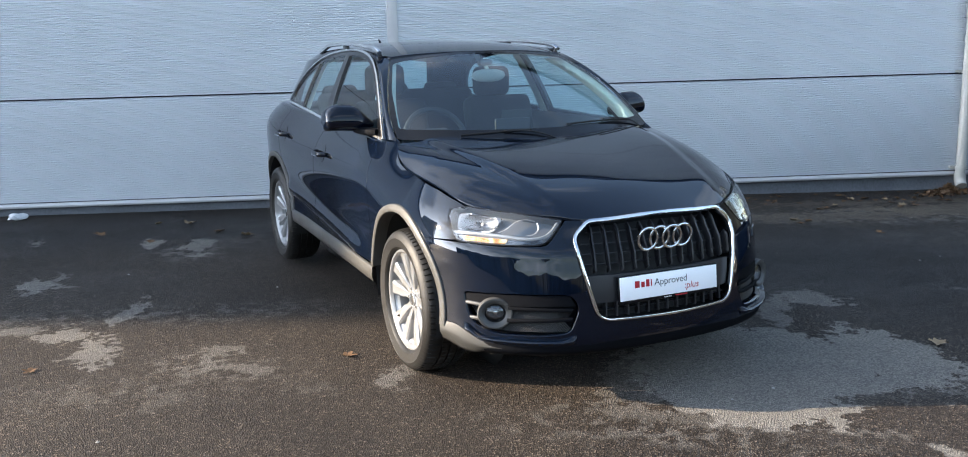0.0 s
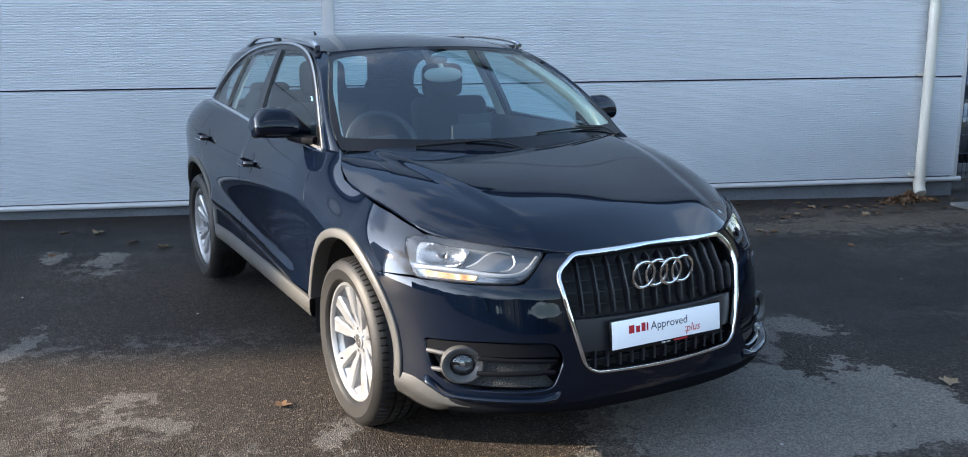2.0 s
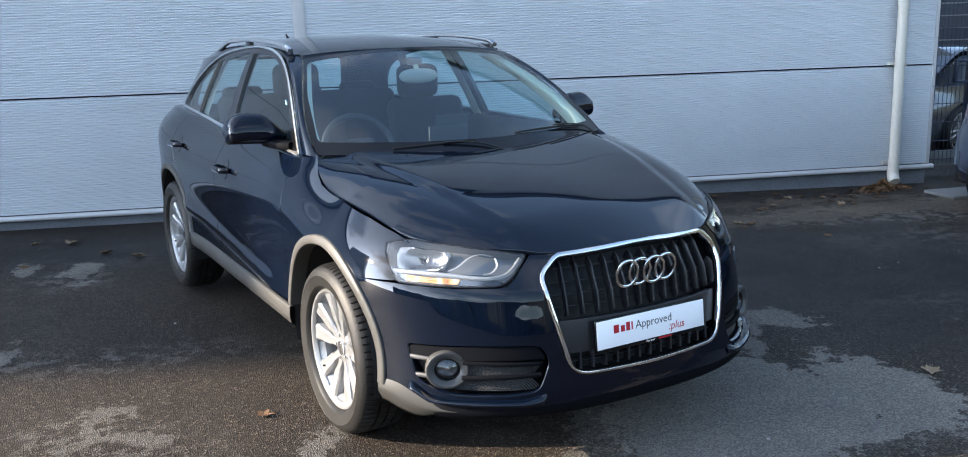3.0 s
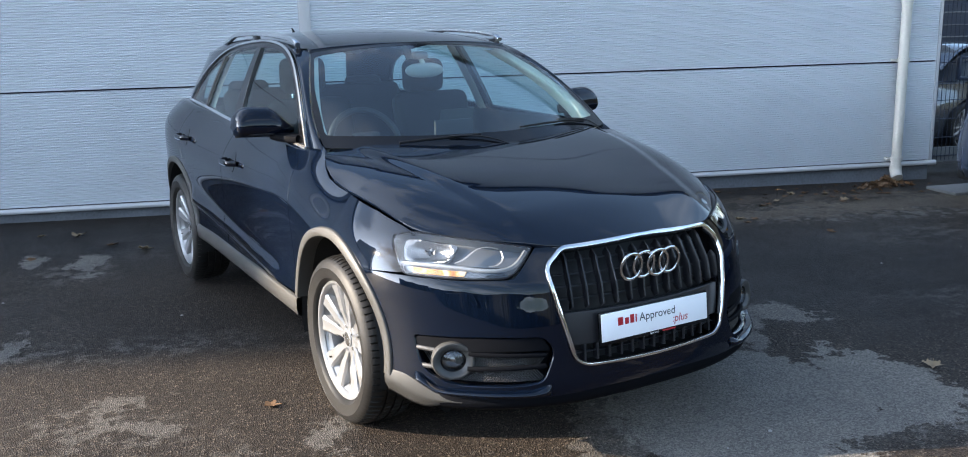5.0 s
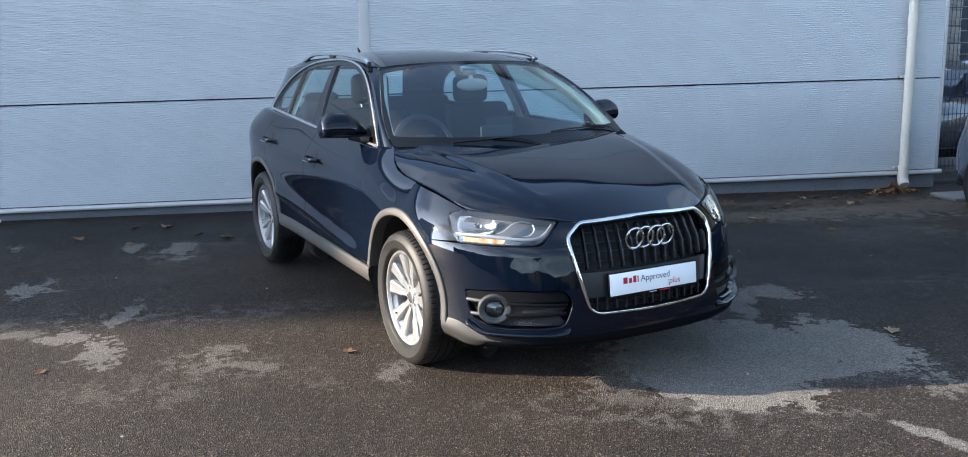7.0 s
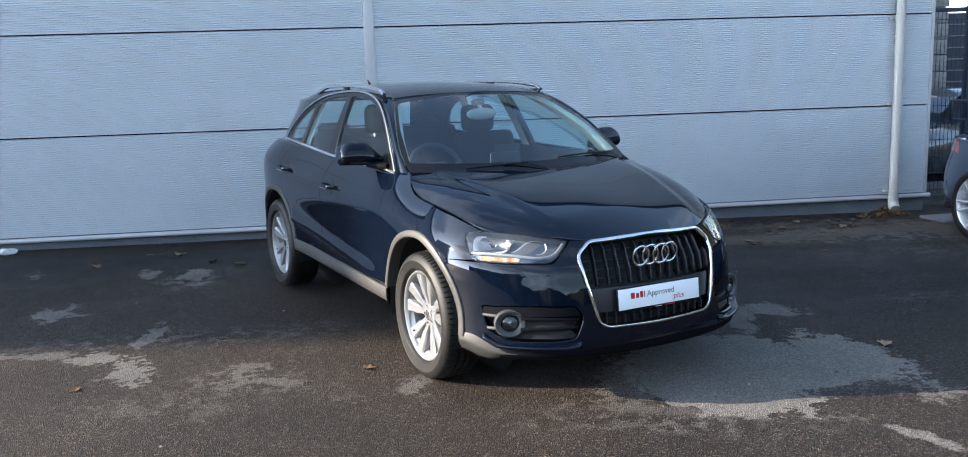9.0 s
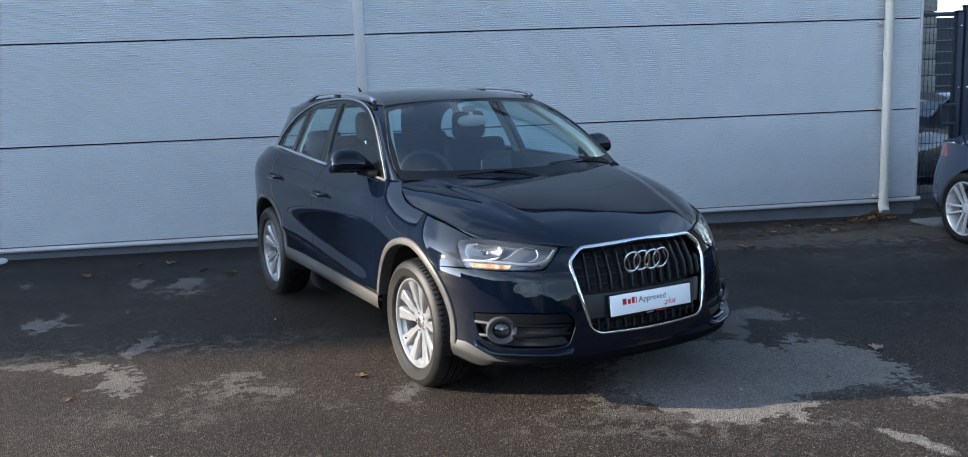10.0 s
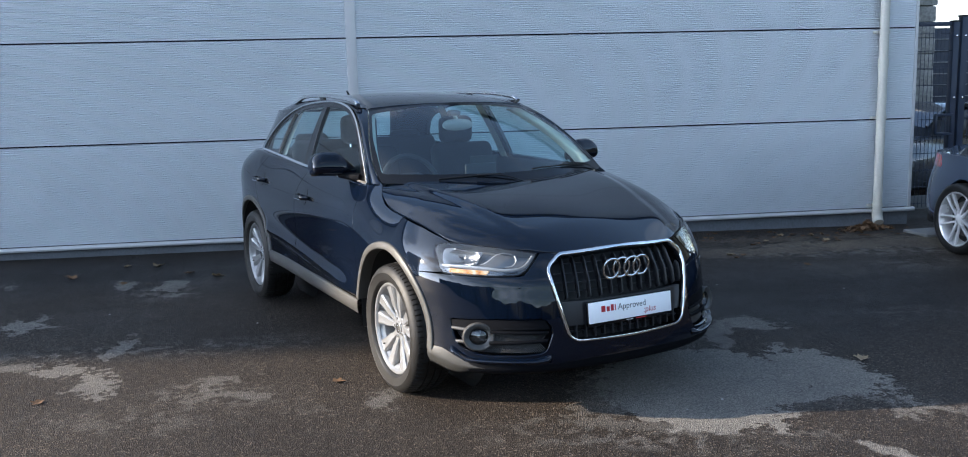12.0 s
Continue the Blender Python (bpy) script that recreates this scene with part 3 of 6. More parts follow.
def cabin_skin(y, z):
    y, z = np.broadcast_arrays(np.asarray(y, float), np.asarray(z, float))
    return np.stack([-glass_half(y, z), y, z], -1)


def screen_skin(x, t):
    """The windscreen: t from the scuttle, 0, to the roof, 1."""
    x, t = np.broadcast_arrays(np.asarray(x, float), np.asarray(t, float))
    y0, y1 = 0.13 + 0.44 * x * x, 0.93 + 0.26 * x * x
    z0, z1 = 1.055 + 0.02 * x * x, 1.494 - 0.125 * x * x
    return np.stack([x, y0 + (y1 - y0) * t, z0 + (z1 - z0) * t + 0.035 * np.sin(math.pi * t)], -1)


roof_line = curve([0.85, 1.05, 1.45, 1.9, 2.4, 2.8, 3.1], [1.475, 1.515, 1.555, 1.563, 1.542, 1.495, 1.440])


def roof_skin(x, y):
    x, y = np.broadcast_arrays(np.asarray(x, float), np.asarray(y, float))
    return np.stack([x, y, roof_line(y) - 0.11 * x * x - 0.15 * np.abs(x) ** 5], -1)

# ---- the ground and the building ----
def make_ground():
    xs = np.r_[-2500, -600, -150, -60, np.arange(-20, 26, 1.0), 60, 150, 600, 2500]
    ys = np.r_[-2500, -600, -150, -60, np.arange(-20, 26, 1.0), 60, 150, 600, 2500]
    rows = []
    for x in xs:
        rows.append([(x, y, float(-0.0085 * min(max(0, y - 0.5), 8) - 0.008 * min(max(0, x - 1.5), 8))) for y in ys])
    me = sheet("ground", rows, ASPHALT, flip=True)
    ob = tagged(new("ground", me), "dark damp asphalt yard with paler dry patches", "ground", kind="structure")
    return ob


ground = make_ground()
ALONG = Vector((0.93132, -0.36414, 0.00698))
FACING = Vector((-0.36414, -0.93134, 0.0))
UPRIGHT = Vector((-0.0065, 0.00254, 0.99998))
WALL = Matrix(((ALONG.x, -FACING.x, UPRIGHT.x, -2.5865), (ALONG.y, -FACING.y, UPRIGHT.y, 5.8945), (ALONG.z, -FACING.z, UPRIGHT.z, 0.0840), (0, 0, 0, 1)))
# In the wall's own frame: x along it, y into the building (the yard is at negative y), z up from the lowest panel.
WALL_LEFT, WALL_END, WALL_ROWS, WALL_TOP = -32.0, 9.80, 4, 4.50
wall = thing("wall_north", "pale blue-grey building wall of ribbed steel cladding panels", "wall", kind="structure", m=WALL)


def ribbed(name, x0, x1, z0, z1, pitch=0.0212):
    """One cladding panel: fine level ribs, the joint grooves above and below left open."""
    prof = [(0.0, z0 + 0.004), (-0.022, z0 + 0.006)]
    n = int(round((z1 - z0 - 0.02) / pitch))
    step = (z1 - z0 - 0.02) / n
    for k in range(n):
        z = z0 + 0.01 + k * step
        prof += [(-0.0225, z), (-0.0221, z + 0.30 * step), (-0.0140, z + 0.61 * step), (-0.0122, z + 0.69 * step), (-0.0122, z + 0.81 * step), (-0.0225, z + 0.92 * step)]
    prof += [(-0.022, z1 - 0.012), (-0.022, z1 - 0.010), (0.0, z1 - 0.008)]
    rows = [[(x, y, z) for y, z in prof] for x in (x0, x1)]
    me = sheet(name, rows, CLAD, flip=True)
    me.polygons.foreach_set("use_smooth", [False] * len(me.polygons))
    return me


def make_wall():
    part("backing", block((WALL_END - WALL_LEFT - 0.02, 0.24, WALL_TOP), ((WALL_LEFT + WALL_END) / 2 - 0.01, 0.122, WALL_TOP / 2), 0), JOINT, wall)
    for x0, x1 in ((WALL_LEFT, -21.2), (-21.1, -15.1), (-15.0, -9.0), (-8.9, -2.9), (-2.8, 3.53), (3.63, WALL_END - 0.03)):
        for k in range(WALL_ROWS):
            part("cladding_panel", ribbed("cladding_panel", x0, x1, k, k + 1), CLAD, wall)
        part("cladding_panel", ribbed("cladding_panel", x0, x1, WALL_ROWS, WALL_TOP), CLAD, wall)
    for x in (-21.15, -15.05, -8.95, -2.85, 3.58):
        part("joint_cover", block((0.105, 0.022, WALL_TOP), (x, -0.020, WALL_TOP / 2), 0.004), CLAD_TRIM, wall)
    part("corner_flashing", block((0.034, 0.30, WALL_TOP + 0.02), (WALL_END - 0.012, 0.122, WALL_TOP / 2), 0.004), CLAD_TRIM, wall)
    drip = [(-0.012, -0.004), (-0.038, -0.010), (-0.038, -0.046), (-0.030, -0.050), (0.0, -0.034)]
    rows = [[(x, y, z) for y, z in drip] for x in (WALL_LEFT, 2.09, 2.094, WALL_END + 0.05)]
    part("base_flashing", sheet("base_flashing", rows, CLAD_TRIM, flip=True), CLAD_TRIM, wall)
    part("plinth", block((WALL_END - WALL_LEFT, 0.22, 0.60), ((WALL_LEFT + WALL_END) / 2, 0.135, -0.33), 0), PLINTH, wall)
    part("gutter", block((WALL_END - WALL_LEFT + 0.1, 0.22, 0.16), ((WALL_LEFT + WALL_END) / 2, -0.06, WALL_TOP + 0.06), 0.02), FENCE, wall)
    for z in np.arange(0.3, 4.4, 0.48):
        part("rivet", lathe("rivet", [(0.0, -0.006), (0.005, -0.005), (0.007, 0.0)], SATIN, 8, "y"), SATIN, wall).location = (WALL_END - 0.014, -0.03, z)


make_wall()


def make_downpipe():
    pipe = thing("downpipe", "grey-white rainwater downpipe clipped to the cladding", "pipe", m=WALL)
    x, y = 9.365, -0.085
    line = [(x, y, 4.5), (x, y, 3.0), (x, y, -0.05)]
    part("pipe", sweep("pipe", line, round_section(0.098, 0.098, 20), PIPE, up=(0, 1, 0)), PIPE, pipe)
    part("collar", sweep("collar", [(x, y, 1.66), (x, y, 1.56)], round_section(0.112, 0.112, 20), PIPE, up=(0, 1, 0)), PIPE, pipe)
    part("shoe", sweep("shoe", [(x, y, -0.02), (x, y, -0.07), (x - 0.005, y - 0.02, -0.115), (x - 0.01, y - 0.055, -0.15)], round_section(0.112, 0.112, 18), PIPE, up=(0.2, 1, 0)), PIPE, pipe)
    for z in (0.04, 1.02, 1.95, 2.95, 3.9):
        br = part("bracket", sweep("bracket", [(x, y, z + 0.018), (x, y, z - 0.018)], round_section(0.118, 0.118, 20), PIPE, up=(0, 1, 0)), PIPE, pipe)
        part("lug", block((0.050, 0.05, 0.026), (x - 0.075, -0.048, z), 0.004), PIPE, br)


make_downpipe()


def make_rest_of_building():
    side = thing("wall_east", "blue-grey clad end wall of the same building", "wall", kind="structure", m=WALL)
    part("end_wall", block((0.20, 9.0, WALL_TOP), (WALL_END - 0.13, 4.77, WALL_TOP / 2), 0), CLAD_TRIM, side)
    back = thing("wall_south", "plain grey clad wall at the back of the building", "wall", kind="structure", m=WALL)
    part("back_wall", block((WALL_END - WALL_LEFT, 0.20, WALL_TOP), ((WALL_LEFT + WALL_END) / 2, 9.37, WALL_TOP / 2), 0), CLAD_TRIM, back)
    roof = thing("roof", "flat grey roof of the building", "roof", kind="structure", m=WALL)
    part("deck", block((WALL_END - WALL_LEFT, 9.3, 0.1), ((WALL_LEFT + WALL_END) / 2, 4.72, WALL_TOP + 0.05), 0), CLAD_TRIM, roof)
    # unseen block, added only so that its shadow falls across the yard
    wing = thing("wall_west", "unseen plain grey wing added to cast shade over the yard", "wall", kind="structure", m=WALL)
    part("shadow_wing_block", block((8.0, 10.16, 16.0), (WALL_LEFT - 4.0, 4.54, 7.8), 0), CLAD_TRIM, wing)


make_rest_of_building()


def make_shading_trees():
    """A ragged low belt of unseen trees behind the camera, which closes the yard and darkens reflections."""
    rng = np.random.default_rng(3)
    low, high = [], []
    n = 900
    for k in range(n + 1):
        a = math.pi * (0.96 + 1.08 * k / n)
        # the east end is pulled in and raised to shade the wall's right end
        near = float(ease((a / math.pi - 1.66) / 0.26))
        r = (46 + 5 * math.sin(k * 0.056)) * (1 - 0.55 * near) + rng.normal(0, 0.1)
        crown = 6.2 + 0.6 * math.sin(k * 0.047) + 0.3 * math.sin(k * 0.17 + 1) + 0.12 * math.sin(k * 0.61) + rng.normal(0, 0.06)
        height = max(2.0, crown) + 1.6 * near
        low.append((r * math.cos(a), r * math.sin(a), -0.5))
        high.append((r * math.cos(a), r * math.sin(a), height))
    tagged(new("backdrop", sheet("backdrop", [low, high], HEDGE, flip=True)), "unseen dark belt of trees added to close the yard and shade the wall", "backdrop", kind="structure")


make_shading_trees()


# ---- the car ----
car = thing("car", "dark navy blue compact SUV with silver alloy wheels and roof rails", "car")
CAR_OUT = (0, 1.3, 0.6)
AXLE_Z = 0.338
FRONT_ARCH, REAR_ARCH = (0.030, 0.352), (WHEELBASE + 0.005, 0.356)


def both_sides(name, skin, outline, material, label="", **kw):
    """The same panel on the driver's side and, mirrored, on the other; returns both."""
    made = []
    for mirror in (False, True):
        made.append(part(name, patch(name, skin, outline, material, mirror=mirror, **kw), material, car, label))
    return made


def arc_of(arch, r, a0, a1, n=30):
    return circle(arch[0], arch[1], r, a0, a1, n)


# Outlines on the nose: (metres round from the middle, height), the driver's side being negative.
LAMP = [(-1.044, 0.828), (-0.950, 0.845), (-0.712, 0.832), (-0.482, 0.803), (-0.552, 0.706), (-0.728, 0.702), (-0.962, 0.706)]
INTAKE = [(-0.908, 0.494), (-0.668, 0.506), (-0.446, 0.505), (-0.408, 0.448), (-0.448, 0.342), (-0.528, 0.332), (-0.760, 0.330), (-0.876, 0.372)]
GRILLE = [(-0.375, 0.792), (0.0, 0.808), (0.375, 0.792), (0.437, 0.735), (0.340, 0.415), (0.300, 0.392), (0.0, 0.386), (-0.300, 0.392), (-0.340, 0.415), (-0.437, 0.735)]


def mirrored(points):
    return [(-a, b) for a, b in points][::-1]


def grown(points, by):
    """An outline moved outwards (or inwards) by about that much."""
    p = np.asarray(points, float)
    t = np.roll(p, -1, 0) - np.roll(p, 1, 0)
    n = np.stack([t[:, 1], -t[:, 0]], 1)
    n /= np.linalg.norm(n, axis=1, keepdims=True)
    area = (p[:, 0] * np.roll(p[:, 1], -1) - np.roll(p[:, 0], -1) * p[:, 1]).sum()
    return p + (n if area > 0 else -n) * by


grille_line = rounded(GRILLE, [0.022, 0.05, 0.022, 0.030, 0.03, 0.03, 0.05, 0.03, 0.03, 0.030], 0.010)
lamp_line = rounded(LAMP, [0.035, 0.05, 0.2, 0.012, 0.05, 0.15, 0.03], 0.012)
intake_line = rounded(INTAKE, [0.015, 0.05, 0.03, 0.04, 0.03, 0.04, 0.06, 0.06], 0.012)


def make_front_bumper():
    half = [(-0.404, 0.800), (-0.473, 0.799), (-0.531, 0.722), (-0.549, 0.7038), (-0.577, 0.6992), (-0.728, 0.696), (-0.962, 0.699)]
    arc = [(-(QUARTER + u), z) for u, z in arc_of(FRONT_ARCH, 0.428, 127, 183, 26)]
    low = [(-1.000, 0.318), (-0.930, 0.300), (-0.800, 0.292), (-0.440, 0.288), (-0.20, 0.300)]
    left = half + arc + low
    outline = [(-0.20, 0.812)] + left + mirrored(left) + [(0.20, 0.812), (0.0, 0.818)]
    line = []
    for a, b in zip(outline, outline[1:] + outline[:1]):
        k = max(1, int(math.hypot(b[0] - a[0], b[1] - a[1]) / 0.02))
        line += [(a[0] + (b[0] - a[0]) * j / k, a[1] + (b[1] - a[1]) * j / k) for j in range(k)]
    bumper = part("front_bumper", patch("front_bumper", front_skin, line, PAINT, holes=[grown(grille_line, 0.004), intake_line, rounded(mirrored(INTAKE), [0.06, 0.06, 0.04, 0.03, 0.04, 0.03, 0.05, 0.015], 0.012)], step=0.022, thick=0.03), PAINT, car)
    for mirror in (False, True):
        s = 1 if mirror else -1
        cap = rounded([(-0.792, 0.652), (-0.690, 0.655), (-0.668, 0.611), (-0.774, 0.607)], 0.014, 0.008)
        part("washer_cover", patch("washer_cover", front_skin, cap, PAINT, step=0.02, lift=0.0040, thick=0.006, mirror=mirror), PAINT, bumper)
        # the painted ledge along the foot of the intake
        rows = []
        for q, lift in ((0.0, -0.045), (0.25, 0.004), (0.45, 0.022), (0.62, 0.028), (0.80, 0.022), (1.0, 0.0)):
            w = np.linspace(-0.895, -0.425, 40)
            k = (w + 0.895) / 0.47
            high = 0.374 - 0.046 * ease(k / 0.22) + 0.020 * ease((k - 0.84) / 0.16)
            foot = 0.326 - 0.030 * ease(k / 0.25)
            z = high + (foot - high) * q
            fade = np.minimum(1, np.minimum(k / 0.05 + 0.2, (1 - k) / 0.04 + 0.1))
            p = front_skin(w, z)
            n = skin_normals(front_skin, np.stack([w, z], 1), CAR_OUT)
            rows.append((p + (lift * fade if lift > 0 else lift)[:, None] * n if lift > 0 else p + lift * n) * ((-1, 1, 1) if mirror else (1, 1, 1)))
        part("bumper_ledge", sheet("bumper_ledge", rows, PAINT, flip=mirror), PAINT, bumper)
    return bumper


bumper = make_front_bumper()


def make_chin():
    """Plastic round the foot of the nose, turned under: grey at the corners, black between."""
    for name, mat, label, w0, w1 in (("chin_spoiler", MATT_BLACK, "black plastic lip", -0.80, 0.80), ("chin_corner", CHIN_PLASTIC, "grey plastic corner trim", -1.03, -0.72), ("chin_corner", CHIN_PLASTIC, "grey plastic corner trim", 0.72, 1.03)):
        rows = []
        for z, inset in ((0.345, 0.004), (0.300, -0.006), (0.270, -0.004), (0.235, 0.010), (0.222, 0.040), (0.225, 0.16)):
            w = np.linspace(w0, w1, 60 if w0 * w1 < 0 else 24)
            top = 0.300 + 0.047 * ease((np.abs(w) - 0.80) / 0.16) - (0.026 * ease((0.86 - np.abs(w)) / 0.14) if w0 * w1 > 0 else 0.0)
            low = 0.235 + 0.030 * ease((np.abs(w) - 0.86) / 0.17) + (0.034 * ease((0.86 - np.abs(w)) / 0.14) if w0 * w1 > 0 else 0.0)
            zz = low + (z - 0.235) * (top - low) / 0.11
            p = front_skin(w, zz)
            n = skin_normals(front_skin, np.stack([w, zz], 1), CAR_OUT)
            rows.append(p - (min(inset, 0.012) - 0.003 if w0 * w1 > 0 else inset) * n)
        part(name, sheet(name, rows, mat), mat, car, label)


make_chin()


def front_point(w, z, lift=0.0):
    w, z = np.atleast_1d(np.asarray(w, float)), np.atleast_1d(np.asarray(z, float))
    w, z = np.broadcast_arrays(w, z)
    return front_skin(w, z) + lift * skin_normals(front_skin, np.stack([w, z], 1), CAR_OUT)


def make_grille():
    grille = part("grille", patch("grille", front_skin, grown(grille_line, 0.012), BLACK, step=0.04, lift=-0.075, thick=0.0), BLACK, car, "black grille with upright slats in a chrome frame")
    line = grille_line
    path = front_point(line[:, 0], line[:, 1], 0.004)
    ups = skin_normals(front_skin, line, CAR_OUT)
    width = [0.60 + 0.20 * float(ease((z - 0.42) / 0.05)) + 0.16 * float(ease((z - 0.70) / 0.08)) for z in line[:, 1]]
    part("frame", sweep("frame", path, round_section(0.0235, 0.032, 12, 2.6), CHROME, closed=True, up=ups, scale=width), CHROME, grille, "polished chrome frame")
    # sides of the opening
    a, b = front_point(line[:, 0], line[:, 1], 0.0), front_point(line[:, 0], line[:, 1], -0.08)
    part("surround", sheet("surround", [np.vstack([a, a[:1]]), np.vstack([b, b[:1]])], GLOSS_BLACK), GLOSS_BLACK, grille)
    for w in np.linspace(-0.398, 0.398, 14):
        top = 0.782 - 0.10 * max(0, abs(w) - 0.345) / 0.06
        z = np.linspace(0.582, top, 12)
        lean = np.full(12, w) * (1 + 0.05 * (z - 0.58) / 0.2)
        p = front_point(lean, z, -0.016)
        p[0] += (0, 0.022, 0.004)
        p[-1] += (0, 0.015, 0)
        n = skin_normals(front_skin, np.stack([lean, z], 1), CAR_OUT)
        part("slat", sweep("slat", p, [(-0.0048, -0.030), (-0.0048, 0.0), (-0.0022, 0.004), (0.0022, 0.004), (0.0048, 0.0), (0.0048, -0.030)], GRILLE_PLASTIC, up=n), GRILLE_PLASTIC, grille)
    for z in (0.625, 0.672, 0.718, 0.760):
        reach = 0.395 if z < 0.74 else 0.37
        w = np.linspace(-reach, reach, 30)
        part("crossbar", sweep("crossbar", front_point(w, np.full(30, z), -0.045), round_section(0.010, 0.006, 8), GRILLE_PLASTIC), GRILLE_PLASTIC, grille)
    panel = rounded([(-0.372, 0.578), (0.372, 0.578), (0.345, 0.462), (-0.345, 0.462)], 0.006, 0.02)
    part("plate_panel", patch("plate_panel", front_skin, panel, GRILLE_PLASTIC, step=0.04, lift=-0.012, thick=0.03), GRILLE_PLASTIC, grille)
    for w in np.linspace(-0.30, 0.30, 13):
        p = front_point([w, w], [0.402, 0.462], -0.024)
        part("lower_slat", sweep("lower_slat", p, round_section(0.010, 0.030, 8, 4), GRILLE_PLASTIC, up=(0, -1, 0)), GRILLE_PLASTIC, grille)
    part("lower_bar", sweep("lower_bar", front_point(np.linspace(-0.33, 0.33, 24), np.full(24, 0.432), -0.03), round_section(0.02, 0.008, 8), GRILLE_PLASTIC), GRILLE_PLASTIC, grille)
    return grille


grille = make_grille()


def make_emblem():
    emblem = part("emblem", fill("emblem", [(0, -0.79, 0.70), (0.001, -0.79, 0.70), (0, -0.79, 0.701)], [(0, 1, 2)], BLACK), BLACK, grille, "four linked chrome rings")
    for k in range(4):
        x = -0.100 + 0.0625 * k
        c = front_point(x * 1.02, 0.706, 0.016)[0]
        ring = [c + (0.0475 * math.cos(a), (0.004 if k % 2 else -0.002) - 0.10 * 0.047 * math.sin(a), 0.0475 * math.sin(a)) for a in np.linspace(0, 2 * math.pi, 48, endpoint=False)]
        part("ring", sweep("ring", ring, round_section(0.0115, 0.014, 10, 3), CHROME, closed=True, up=(0, -1, 0.05)), CHROME, emblem)


make_emblem()


def lettering(name, words, size, material, parent, m, shear=0.0):
    c = bpy.data.curves.new(name, "FONT")
    c.body, c.size, c.shear, c.extrude, c.resolution_u = words, size, shear, 0.0003, 3
    c.materials.append(material)
    ob = new(name, c)
    ob.parent = parent
    ob.matrix_local = m
    return ob


def make_plate():
    face = pose(0, -0.8885, 0.512, 84.5, 0, 0) @ Matrix.Diagonal((0.965, 0.965, 1.0, 1.0))
    holder = part("number_plate", block((0.532, 0.124, 0.012), (0, 0, -0.006), 0.004, m=face), GLOSS_BLACK, grille, "white show plate in a black holder")
    part("plate_face", block((0.520, 0.104, 0.004), (0, 0.005, 0.0025), 0.0015, m=face), WHITE_PLATE, holder)
    # the maker's word as plain red bars
    for x, w, h in ((-0.172, 0.024, 0.030), (-0.142, 0.018, 0.024), (-0.117, 0.018, 0.032), (-0.098, 0.006, 0.030)):
        part("red_bar", block((w, h, 0.0008), (x, 0.0035 + h / 2, 0.0049), 0, m=face), RED_INK, holder)
    lettering("lettering", "Approved", 0.044, DARK_INK, holder, face @ pose(-0.082, 0.0035, 0.0048))
    lettering("lettering", ":plus", 0.043, RED_INK, holder, face @ pose(0.078, -0.030, 0.0048), 0.22)
    lettering("lettering", "Approved", 0.0105, WHITE_PLATE, holder, face @ pose(-0.030, -0.0580, 0.0006))
    part("red_bar", block((0.066, 0.006, 0.0008), (0.064, -0.0545, 0.0006), 0, m=face), RED_INK, holder)


make_plate()


